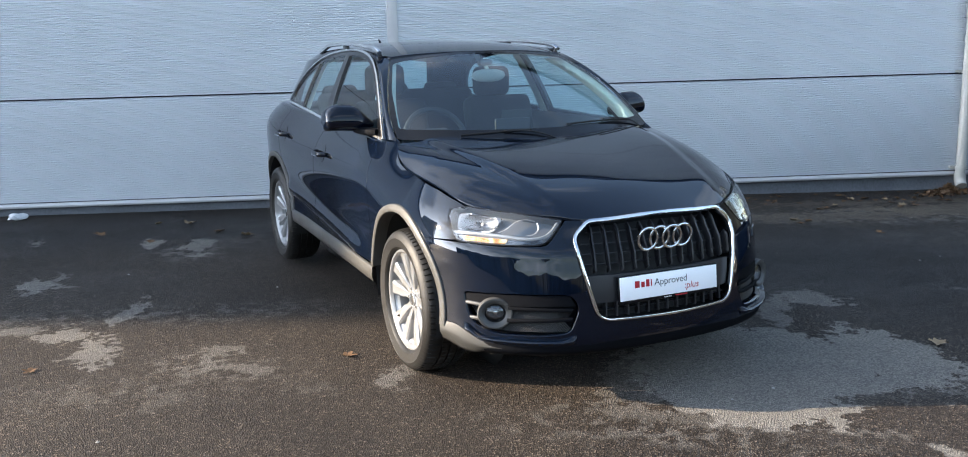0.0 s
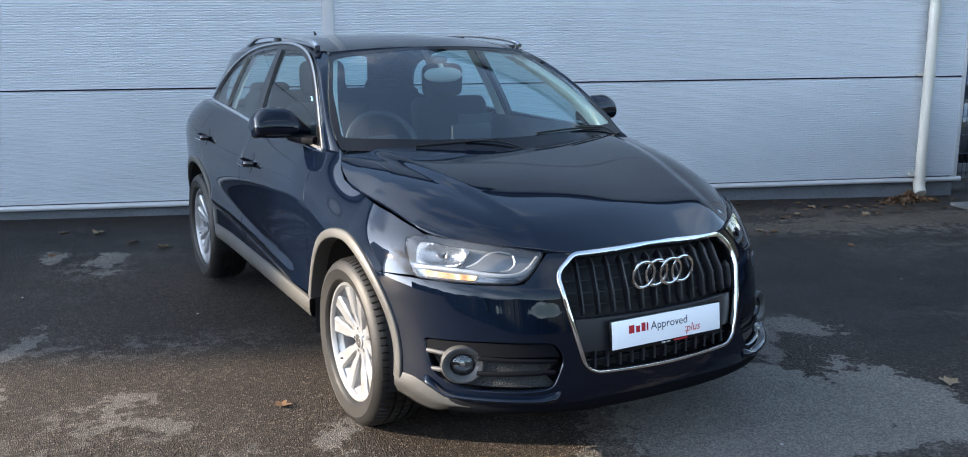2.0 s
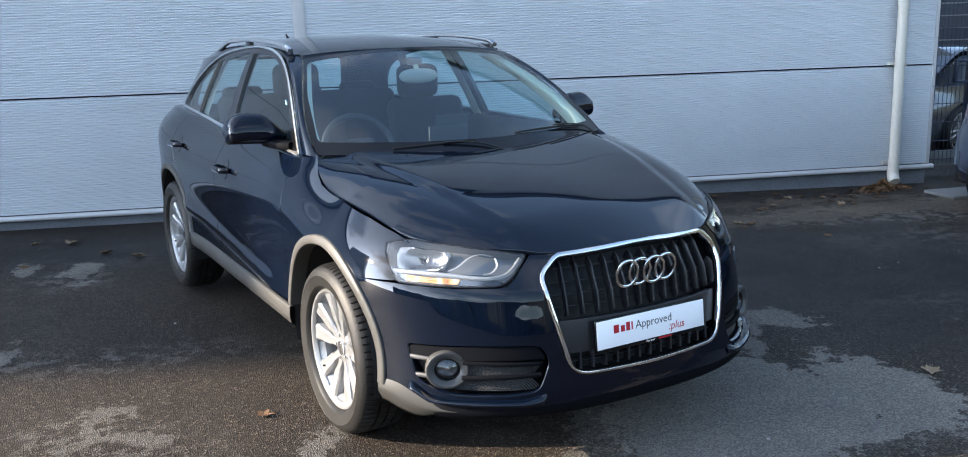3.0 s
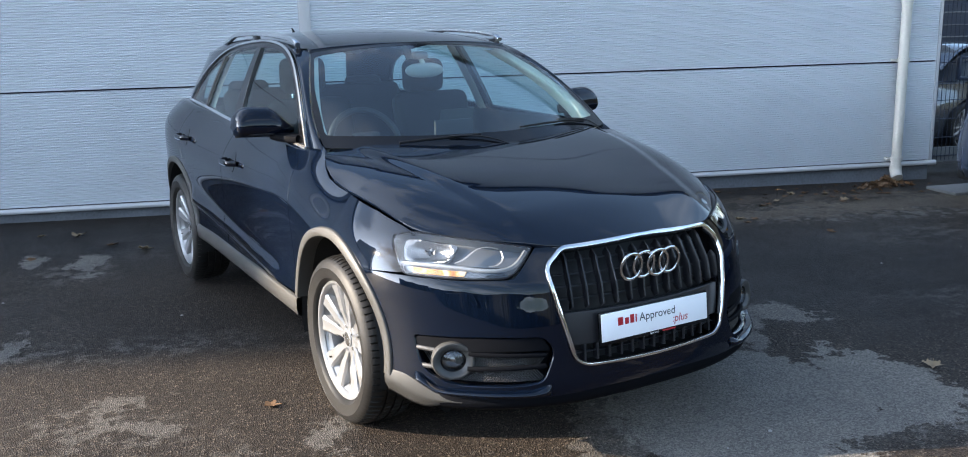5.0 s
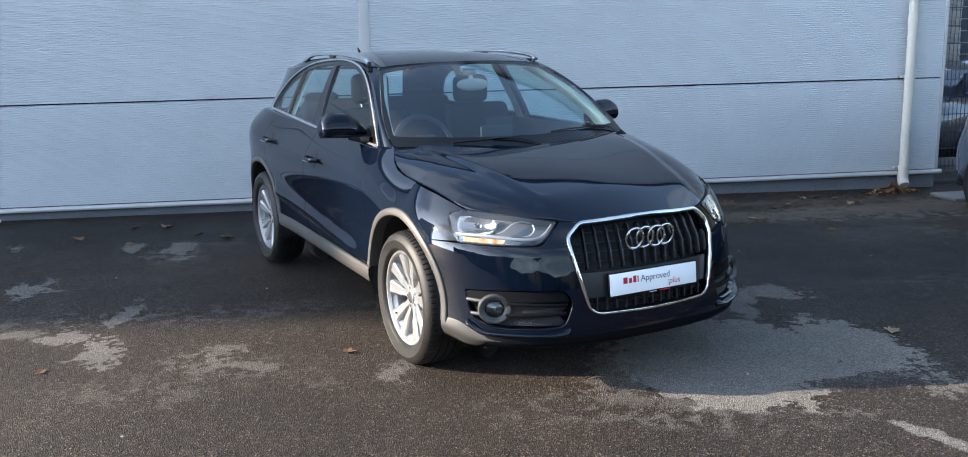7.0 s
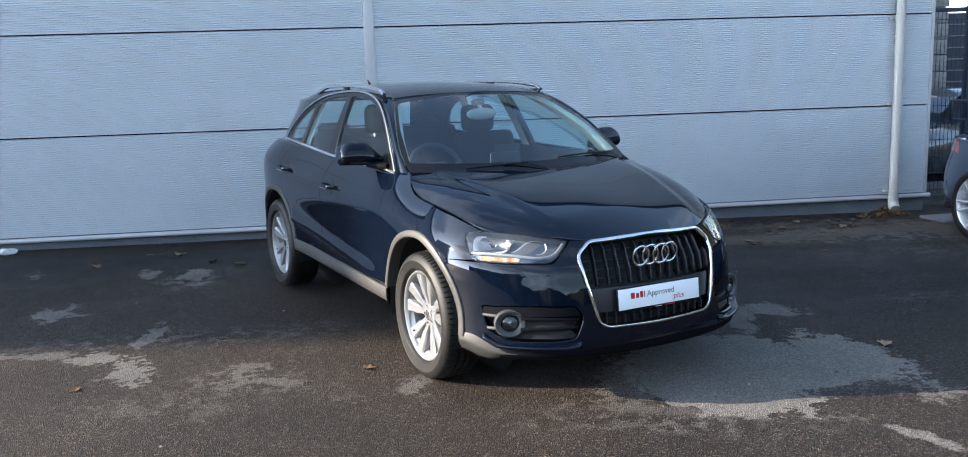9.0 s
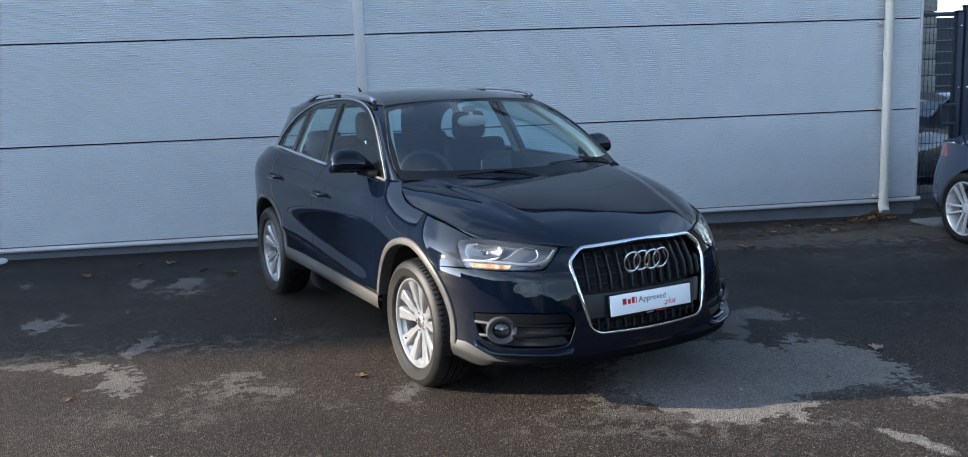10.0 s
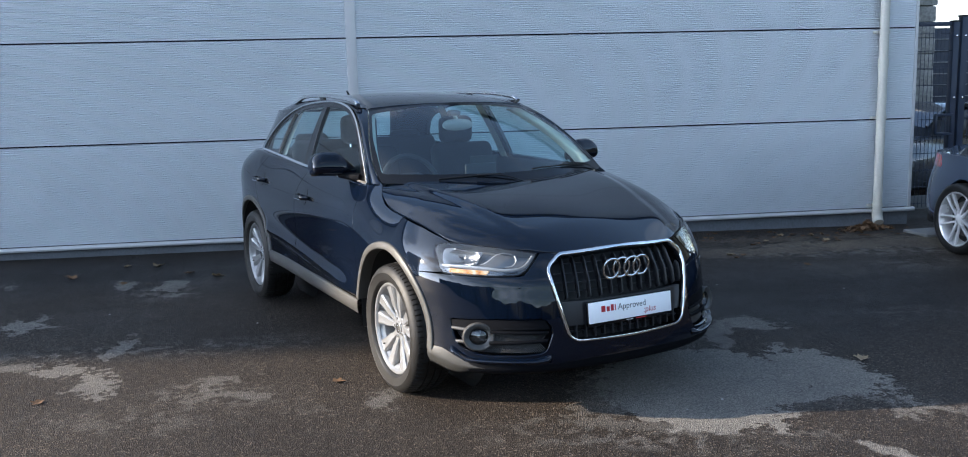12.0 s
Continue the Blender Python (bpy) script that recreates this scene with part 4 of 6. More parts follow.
def make_headlight(mirror):
    body = part("headlight", patch("headlight", front_skin, grown(lamp_line, 0.004), GREY_LAMP, step=0.03, lift=-0.070, thick=0.0, mirror=mirror), GREY_LAMP, car, "clear headlamp with a bright reflector and amber indicator")

    def add(name, me, mat, label=""):
        if mirror:
            me.transform(Matrix.Scale(-1, 4, (1, 0, 0)))
            me.flip_normals()
        return part(name, me, mat, body, label)
    a, b = front_point(lamp_line[:, 0], lamp_line[:, 1], -0.004), front_point(lamp_line[:, 0], lamp_line[:, 1], -0.086)
    add("housing", sheet("housing", [np.vstack([a, a[:1]]), np.vstack([b, b[:1]])], GREY_LAMP), GREY_LAMP)
    part("lens", patch("lens", front_skin, grown(lamp_line, -0.001), LENS, step=0.02, lift=0.001, thick=0.006, mirror=mirror), LENS, body)
    edge = front_point(lamp_line[:, 0], lamp_line[:, 1], -0.003)
    add("seal", sweep("seal", edge, round_section(0.008, 0.010, 6), GLOSS_BLACK, closed=True, up=skin_normals(front_skin, lamp_line, CAR_OUT)), GLOSS_BLACK)
    # main reflector bowl, with facets, in the outer chamber
    bowl = rounded([(-1.000, 0.828), (-0.940, 0.830), (-0.762, 0.818), (-0.800, 0.764), (-0.985, 0.752)], 0.022, 0.012)

    def dished(w, z):
        p = front_point(w, z, 0.0) if np.ndim(w) else front_point(w, z)[0]
        w, z = np.asarray(w, float), np.asarray(z, float)
        r = np.sqrt(((w + 0.880) / 0.10) ** 2 + ((z - 0.79) / 0.045) ** 2)
        n = skin_normals(front_skin, np.stack([np.ravel(w), np.ravel(z)], 1), CAR_OUT)
        facet = 0.0012 * np.sign(np.sin(w * 420)) * (r < 1)
        return p - (0.030 + 0.030 * np.clip(1 - r * r, 0, 1) + facet)[:, None] * n
    add("reflector", patch("reflector", dished, bowl, REFLECTOR, step=0.008, thick=0.012), REFLECTOR)
    bulb = front_point(-0.885, 0.79, -0.036)[0]
    add("bulb", sweep("bulb", [bulb + (0, 0.012, 0), bulb + (0, -0.012, 0)], round_section(0.022, 0.022, 12), GLOSS_BLACK), GLOSS_BLACK)
    # inner chamber
    inner = rounded([(-0.725, 0.818), (-0.520, 0.792), (-0.560, 0.748), (-0.775, 0.752)], 0.018, 0.012)
    add("inner_bowl", patch("inner_bowl", lambda w, z: front_point(w, z, -0.050), inner, GREY_LAMP, step=0.02, thick=0.02), GREY_LAMP)
    for line in ([(-0.770, 0.756), (-0.735, 0.772), (-0.700, 0.800), (-0.660, 0.812), (-0.610, 0.806)], [(-0.600, 0.800), (-0.590, 0.775), (-0.610, 0.752), (-0.640, 0.748)]):
        q = through_points(line, 0.01)
        add("chrome_edge", sweep("chrome_edge", front_point(q[:, 0], q[:, 1], -0.024), round_section(0.005, 0.012, 8), PALE_LAMP, up=(0, -1, 0.2)), PALE_LAMP)
    # the pale light bar under and beside the chambers
    q = through_points([(-0.995, 0.742), (-0.90, 0.744), (-0.75, 0.741), (-0.60, 0.735), (-0.555, 0.745), (-0.505, 0.796)], 0.012)
    add("light_bar", sweep("light_bar", front_point(q[:, 0], q[:, 1], -0.020), round_section(0.014, 0.014, 8, 3), PALE_LAMP, up=(0, -1, 0.1)), PALE_LAMP)
    strip = rounded([(-0.975, 0.735), (-0.600, 0.728), (-0.600, 0.712), (-0.975, 0.712)], 0.006, 0.012)
    add("indicator_tray", patch("indicator_tray", lambda w, z: front_point(w, z, -0.028), strip, REFLECTOR, step=0.012, thick=0.01), REFLECTOR)
    amber = rounded([(-0.930, 0.733), (-0.720, 0.730), (-0.730, 0.713), (-0.930, 0.714)], 0.005, 0.01)
    add("indicator", patch("indicator", lambda w, z: front_point(w, z, -0.020), amber, AMBER, step=0.012, thick=0.006), AMBER, "amber indicator strip")
    low = rounded([(-0.645, 0.720), (-0.590, 0.728), (-0.560, 0.716), (-0.600, 0.706), (-0.655, 0.707)], 0.008, 0.01)
    add("bulb_cap", patch("bulb_cap", lambda w, z: front_point(w, z, -0.014), low, GLOSS_BLACK, step=0.012, thick=0.012), GLOSS_BLACK)


GREY_LAMP = shader("lamp_grey", (0.14, 0.145, 0.15), 0.30, 0.4)
PALE_LAMP = shader("pale_lamp_trim", (0.34, 0.35, 0.36), 0.30, 0.5)
make_headlight(False)
make_headlight(True)


def make_intake(mirror):
    line = intake_line
    base = part("air_intake", patch("air_intake", front_skin, grown(line, 0.006), MATT_BLACK, step=0.03, lift=-0.060, thick=0.0, mirror=mirror), MATT_BLACK, car, "black air intake with a round fog lamp")

    def add(name, me, mat, parent=base, label=""):
        if mirror:
            me.transform(Matrix.Scale(-1, 4, (1, 0, 0)))
            me.flip_normals()
        return part(name, me, mat, parent, label)
    a, b = front_point(line[:, 0], line[:, 1], 0.0), front_point(line[:, 0], line[:, 1], -0.062)
    add("surround", sheet("surround", [np.vstack([a, a[:1]]), np.vstack([b, b[:1]])], MATT_BLACK), MATT_BLACK)
    visor = rounded([(-0.898, 0.486), (-0.668, 0.499), (-0.452, 0.498), (-0.425, 0.456), (-0.700, 0.452), (-0.898, 0.452)], 0.006, 0.014)
    part("visor", patch("visor", front_skin, visor, MATT_BLACK, step=0.025, lift=-0.006, thick=0.04, mirror=mirror), MATT_BLACK, base)
    for z0, z1 in ((0.447, 0.438), (0.384, 0.400)):
        w = np.linspace(-0.905 if z0 > 0.4 else -0.890, -0.440, 40)
        z = np.linspace(z0, z1, 40)
        for keep, mat in ((w < -0.79, CLADDING_DARK), (w > -0.71, MATT_BLACK)):
            add("vane", sweep("vane", front_point(w[keep], z[keep], -0.011 if mat is CLADDING_DARK else -0.016), round_section(0.018, 0.020, 10, 3), mat, up=(0, -1, 0.2)), mat)
    # honeycomb: crossing thin bars
    for k in range(44):
        w0 = -0.885 + 0.0105 * k
        for sgn in (1, -1):
            z = np.array([0.345, 0.39, 0.44])
            w = w0 + sgn * (z - 0.39) * 0.9
            ok = (w > -0.895) & (w < -0.425)
            if ok.all():
                add("mesh_bar", sweep("mesh_bar", front_point(w, z, -0.032), [(-0.0016, -0.006), (-0.0016, 0.003), (0.0016, 0.003), (0.0016, -0.006)], CLADDING_DARK, up=(0, -1, 0)), CLADDING_DARK)
    c = front_point(-0.752, 0.417, 0.002)[0]
    n = skin_normals(front_skin, np.array([[-0.752, 0.417]]), CAR_OUT)[0]
    n = n * 0.62 + np.array((0, -0.58, 0))
    n /= np.linalg.norm(n)
    turn = Vector(n).to_track_quat("X", "Z").to_matrix().to_4x4()
    spot = Matrix.Translation(c) @ turn @ Matrix.Diagonal((1.0, 1.14, 1.0, 1.0))

    def placed(me):
        me.transform(spot)
        return me
    ring = add("fog_lamp", placed(lathe("fog_lamp", [(0.0375, -0.03), (0.0375, -0.008), (0.041, -0.001), (0.050, 0.006), (0.059, 0.010), (0.064, 0.009), (0.067, 0.003), (0.068, -0.008), (0.066, -0.05)], FOG_RING, 48)), FOG_RING, base, "round fog lamp in a grey ring")
    add("reflector", placed(lathe("reflector", [(0.0, -0.034), (0.018, -0.031), (0.030, -0.022), (0.038, -0.010)], REFLECTOR_DARK, 32)), REFLECTOR_DARK, ring)
    add("bulb_shield", placed(lathe("bulb_shield", [(0.0, -0.014), (0.008, -0.016), (0.010, -0.034)], SATIN, 20)), SATIN, ring)
    add("lens", placed(lathe("lens", [(0.0, 0.002), (0.014, 0.001), (0.028, -0.004), (0.0375, -0.010)], LENS, 32)), LENS, ring)
    add("rim", placed(lathe("rim", [(0.0345, -0.007), (0.0365, -0.004), (0.0395, -0.004)], GLOSS_BLACK, 40)), GLOSS_BLACK, ring)


FOG_RING = worn("satin_grey_plastic", (0.055, 0.055, 0.054), 0.42, 0.2, grain=1200, relief=0.15)
CLADDING_DARK = worn("dark_grey_plastic", (0.026, 0.026, 0.027), 0.42, grain=1200, relief=0.2)
REFLECTOR_DARK = shader("fog_reflector", (0.10, 0.105, 0.11), 0.15, 1.0)
make_intake(False)
make_intake(True)


# ---- bonnet, wings, doors, quarters ----
def make_hood():
    left = [(-0.120, -0.806), (-0.240, -0.790), (-0.335, -0.766), (-0.395, -0.735), (-0.526, -0.630), (-0.640, -0.515), (-0.712, -0.410), (-0.744, -0.330), (-0.768, -0.200), (-0.798, -0.040), (-0.812, 0.080), (-0.816, 0.160), (-0.806, 0.230), (-0.782, 0.300), (-0.742, 0.392), (-0.700, 0.385), (-0.550, 0.348), (-0.300, 0.305), (-0.1, 0.290)]
    outline = left + [(-a, b) for a, b in left][::-1] + [(0.0, -0.812)]
    line = rounded(outline, 0.03, 0.016)
    hood = part("bonnet", patch("bonnet", hood_skin, line, PAINT, step=0.013, thick=0.022, out=(0, 0, 0)), PAINT, car)
    return hood


make_hood()


def make_flanks():
    shut = [(-0.470, 0.838), (-0.400, 0.858), (-0.238, 0.892), (-0.016, 0.921), (0.130, 0.943), (0.218, 0.966), (0.285, 1.000), (0.360, 1.062), (0.425, 1.085)]
    arc = arc_of(FRONT_ARCH, 0.428, 16, 127, 44)
    fender = shut + [(0.494, 1.060), (0.494, 0.960), (0.478, 0.880), (0.468, 0.800), (0.466, 0.560), (0.462, 0.475)] + arc + [(-0.452, 0.709), (-0.386, 0.790), (-0.372, 0.826), (-0.415, 0.840)]
    both_sides("wing", flank_skin, rounded(fender, 0.006, 0.016), PAINT, step=0.016, thick=0.016)
    front_door = [(0.500, 1.062), (0.500, 0.960), (0.484, 0.880), (0.474, 0.800), (0.472, 0.560), (0.474, 0.425), (1.20, 0.425), (1.572, 0.430), (1.566, 0.600), (1.548, 0.760), (1.522, 0.900), (1.500, 1.092)]
    rear_door = [(1.506, 1.092), (1.528, 0.900), (1.554, 0.760), (1.572, 0.600), (1.578, 0.430), (2.120, 0.438)] + arc_of(REAR_ARCH, 0.452, 168, 118, 16) + [(2.440, 0.860), (2.470, 0.960), (2.440, 1.118)]
    doors = both_sides("front_door", flank_skin, rounded(front_door, 0.010, 0.02), PAINT, step=0.018, thick=0.018)
    rears = both_sides("rear_door", flank_skin, rounded(rear_door, 0.010, 0.02), PAINT, step=0.018, thick=0.018)
    quarter = [(2.446, 1.118), (2.476, 0.960), (2.446, 0.860)] + arc_of(REAR_ARCH, 0.446, 117, 0, 36) + [(3.05, 0.30), (3.30, 0.30), (3.30, 0.60), (3.24, 0.75), (3.20, 1.02), (3.18, 1.12), (2.85, 1.137)]
    both_sides("rear_quarter", flank_skin, rounded(quarter, 0.008, 0.02), PAINT, step=0.030, thick=0.016)
    return doors, rears


front_doors, rear_doors = make_flanks()


def dark_lining():
    """What shows in the gaps between panels: the black shell under them."""
    for mirror in (False, True):
        u, z = np.meshgrid(np.arange(0.46, 2.30, 0.06), np.linspace(0.40, 1.04, 12), indexing="ij")
        p = flank_skin(u, z) + np.array((0.03, 0, 0))
        if mirror:
            p = p * (-1, 1, 1)
        part("shell_lining", sheet("shell_lining", p, DARK, flip=mirror), DARK, car)


dark_lining()


def make_trims(mirror):
    s = -1 if mirror else 1

    def add(name, me, mat, label=""):
        if mirror:
            me.transform(Matrix.Scale(-1, 4, (1, 0, 0)))
            me.flip_normals()
        return part(name, me, mat, car, label)
    for arch, a0, a1 in ((FRONT_ARCH, 9, 184), (REAR_ARCH, -6, 170)):
        rows = []
        for a in np.linspace(a0, a1, 72):
            row = []
            for r, lift in ((0.407, -0.055), (0.407, 0.004), (0.4085, 0.008), (0.412, 0.0095), (0.439, 0.009), (0.4440, 0.0065), (0.446, 0.001), (0.447, -0.006)):
                u, z = arch[0] + r * math.cos(radians(a)), arch[1] + r * math.sin(radians(a))
                uv = np.array([[u, z]])
                row.append(flank_skin(uv[:, 0], uv[:, 1])[0] + lift * skin_normals(flank_skin, uv, CAR_OUT)[0])
            rows.append(row)
        add("wheel_arch_trim", sheet("wheel_arch_trim", rows, CLADDING, flip=True), CLADDING, "grey plastic wheel arch trim")
    rows = []
    for u in np.linspace(0.45, 2.19, 60):
        k = ease((u - 0.45) / 1.74)
        top, low = 0.396 + 0.035 * float(k), 0.318 + 0.03 * float(k)
        row = []
        for z, lift in ((top + 0.012, -0.008), (top + 0.011, 0.004), (top + 0.004, 0.008), ((top + low) / 2, 0.008), (low + 0.01, 0.002), (low, -0.014), (low - 0.025, -0.12)):
            p = flank_skin(u, z)
            row.append(p + np.array((-lift, 0, 0)))
        rows.append(row)
    add("sill_trim", sheet("sill_trim", rows, CLADDING, flip=True), CLADDING, "grey plastic sill trim")
    # wheel housings
    for (cy, cz), r in ((FRONT_ARCH, 0.412), (REAR_ARCH, 0.412)):
        rows = []
        for a in np.linspace(-14, 194, 40):
            rows.append([(-x, cy + r * math.cos(radians(a)), cz + r * math.sin(radians(a))) for x in (0.875, 0.70, 0.50)])
        add("wheel_housing", sheet("wheel_housing", rows, DARK), DARK)
        ring = [(-0.50, cy + r * math.cos(radians(a)), cz + r * math.sin(radians(a))) for a in np.linspace(0, 360, 40, endpoint=False)]
        me = fill("housing_wall", ring, [tuple(range(40))], DARK)
        add("housing_wall", me, DARK)


make_trims(False)
make_trims(True)


def cabin_point(y, z, lift=0.0):
    y, z = np.broadcast_arrays(np.atleast_1d(np.asarray(y, float)), np.atleast_1d(np.asarray(z, float)))
    return cabin_skin(y, z) + lift * skin_normals(cabin_skin, np.stack([y, z], 1), CAR_OUT)


# The daylight opening: along the belt, and over the doors.
BELT = [(0.500, 1.058), (1.10, 1.075), (1.652, 1.092), (2.084, 1.112), (2.500, 1.127), (2.830, 1.140)]
HEAD = [(2.830, 1.140), (2.760, 1.228), (2.660, 1.316), (2.500, 1.395), (2.300, 1.453), (2.050, 1.488), (1.800, 1.504), (1.560, 1.509), (1.350, 1.496), (1.136, 1.457), (0.920, 1.370), (0.680, 1.212), (0.500, 1.058)]


def make_side_glass(mirror, door, rear_door):
    def add(name, me, mat, parent=car, label=""):
        if mirror:
            me.transform(Matrix.Scale(-1, 4, (1, 0, 0)))
            me.flip_normals()
        return part(name, me, mat, parent, label)
    front = rounded([(0.600, 1.072), (1.05, 1.085), (1.505, 1.098), (1.593, 1.479), (1.350, 1.475), (1.145, 1.435), (0.945, 1.355), (0.760, 1.232)], [0.02, 0, 0.012, 0.02, 0.1, 0.1, 0.1, 0.1], 0.02)
    back = rounded([(1.660, 1.103), (2.050, 1.120), (2.330, 1.130), (2.275, 1.430), (2.030, 1.464), (1.700, 1.483)], [0.012, 0, 0.015, 0.03, 0.1, 0.015], 0.02)
    small = rounded([(2.395, 1.135), (2.760, 1.150), (2.700, 1.240), (2.590, 1.325), (2.450, 1.382), (2.345, 1.405)], [0.012, 0.03, 0.1, 0.1, 0.05, 0.015], 0.02)
    for outline, parent, name in ((front, door, "window_pane"), (back, rear_door, "window_pane"), (small, car, "quarter_window")):
        ob = part(name, patch(name, cabin_skin, outline, GLASS, step=0.06, lift=-0.004, thick=0.004, mirror=mirror), GLASS, parent)
        ob.visible_shadow = False
    head = through_points(HEAD, 0.03)
    belt = through_points(BELT, 0.05)
    outer = np.vstack([belt, head[1:-1]])
    part("door_frame", patch("door_frame", cabin_skin, grown(outer, 0.002), GLOSS_BLACK, holes=[front, back, small], step=0.03, lift=0.0, thick=0.020, mirror=mirror), GLOSS_BLACK, car, "black door frames and pillars")
    q = through_points(HEAD, 0.025)
    add("chrome_strip", sweep("chrome_strip", cabin_point(q[:, 0], q[:, 1], 0.004), round_section(0.016, 0.014, 8, 3), SATIN, up=skin_normals(cabin_skin, q, CAR_OUT)), SATIN, car, "satin chrome window strip")
    q = through_points(BELT, 0.04)
    add("chrome_strip", sweep("chrome_strip", cabin_point(q[:, 0], q[:, 1], 0.006), round_section(0.020, 0.016, 8, 3), SATIN, up=skin_normals(cabin_skin, q, CAR_OUT)), SATIN, car, "satin chrome window strip")
    for y0, z0, y1, z1 in ((1.512, 1.10, 1.598, 1.474), (2.335, 1.133, 2.283, 1.420)):
        y, z = np.linspace(y0, y1, 12), np.linspace(z0, z1, 12)
        add("pillar_strip", sweep("pillar_strip", cabin_point(y, z, 0.003), round_section(0.008, 0.008, 8), GLOSS_BLACK, up=(-1, 0, 0)), GLOSS_BLACK)


make_side_glass(False, front_doors[0], rear_doors[0])
make_side_glass(True, front_doors[1], rear_doors[1])


def rear_glass(x, t):
    x, t = np.broadcast_arrays(np.asarray(x, float), np.asarray(t, float))
    y0, y1 = 3.34 - 0.30 * x * x, 3.06 - 0.10 * x * x
    z0, z1 = 1.085, 1.465 - 0.12 * x * x
    return np.stack([x, y0 + (y1 - y0) * t, z0 + (z1 - z0) * t + 0.02 * np.sin(math.pi * t)], -1)


def make_shoulders():
    """Painted ledge from the doors' top edge in to the windows, and on round to the tailgate."""
    for mirror in (False, True):
        rows = []
        for u in np.linspace(0.50, 3.18, 70):
            if u < 2.83:
                z = float(curve([p[0] for p in BELT], [p[1] for p in BELT])(u))
                b = cabin_skin(u, z - 0.002) + np.array((0.004, 0, 0))
            else:
                k = float(ease((u - 2.83) / 0.35))
                b = (1 - k) * cabin_skin(2.83, 1.138) + k * rear_glass(-0.60, -0.06)
            top = float(curve([0.50, 1.50, 2.45, 2.85, 3.18], [1.058, 1.090, 1.116, 1.135, 1.115])(u))
            a = flank_skin(u, top - 0.012)
            mid = a + (b - a) * 0.35 + np.array((0, 0, 0.012))
            rows.append([a, (a + mid) / 2 + np.array((-0.002, 0, 0.003)), mid, (mid + b) / 2, b])
        p = np.array(rows) * ((-1, 1, 1) if mirror else (1, 1, 1))
        part("shoulder", sheet("shoulder", p, PAINT, flip=not mirror), PAINT, car)


make_shoulders()


def screen_edge(t):
    return curve([0.0, 0.145, 0.47, 0.94, 1.0], [0.752, 0.744, 0.690, 0.572, 0.556])(t)


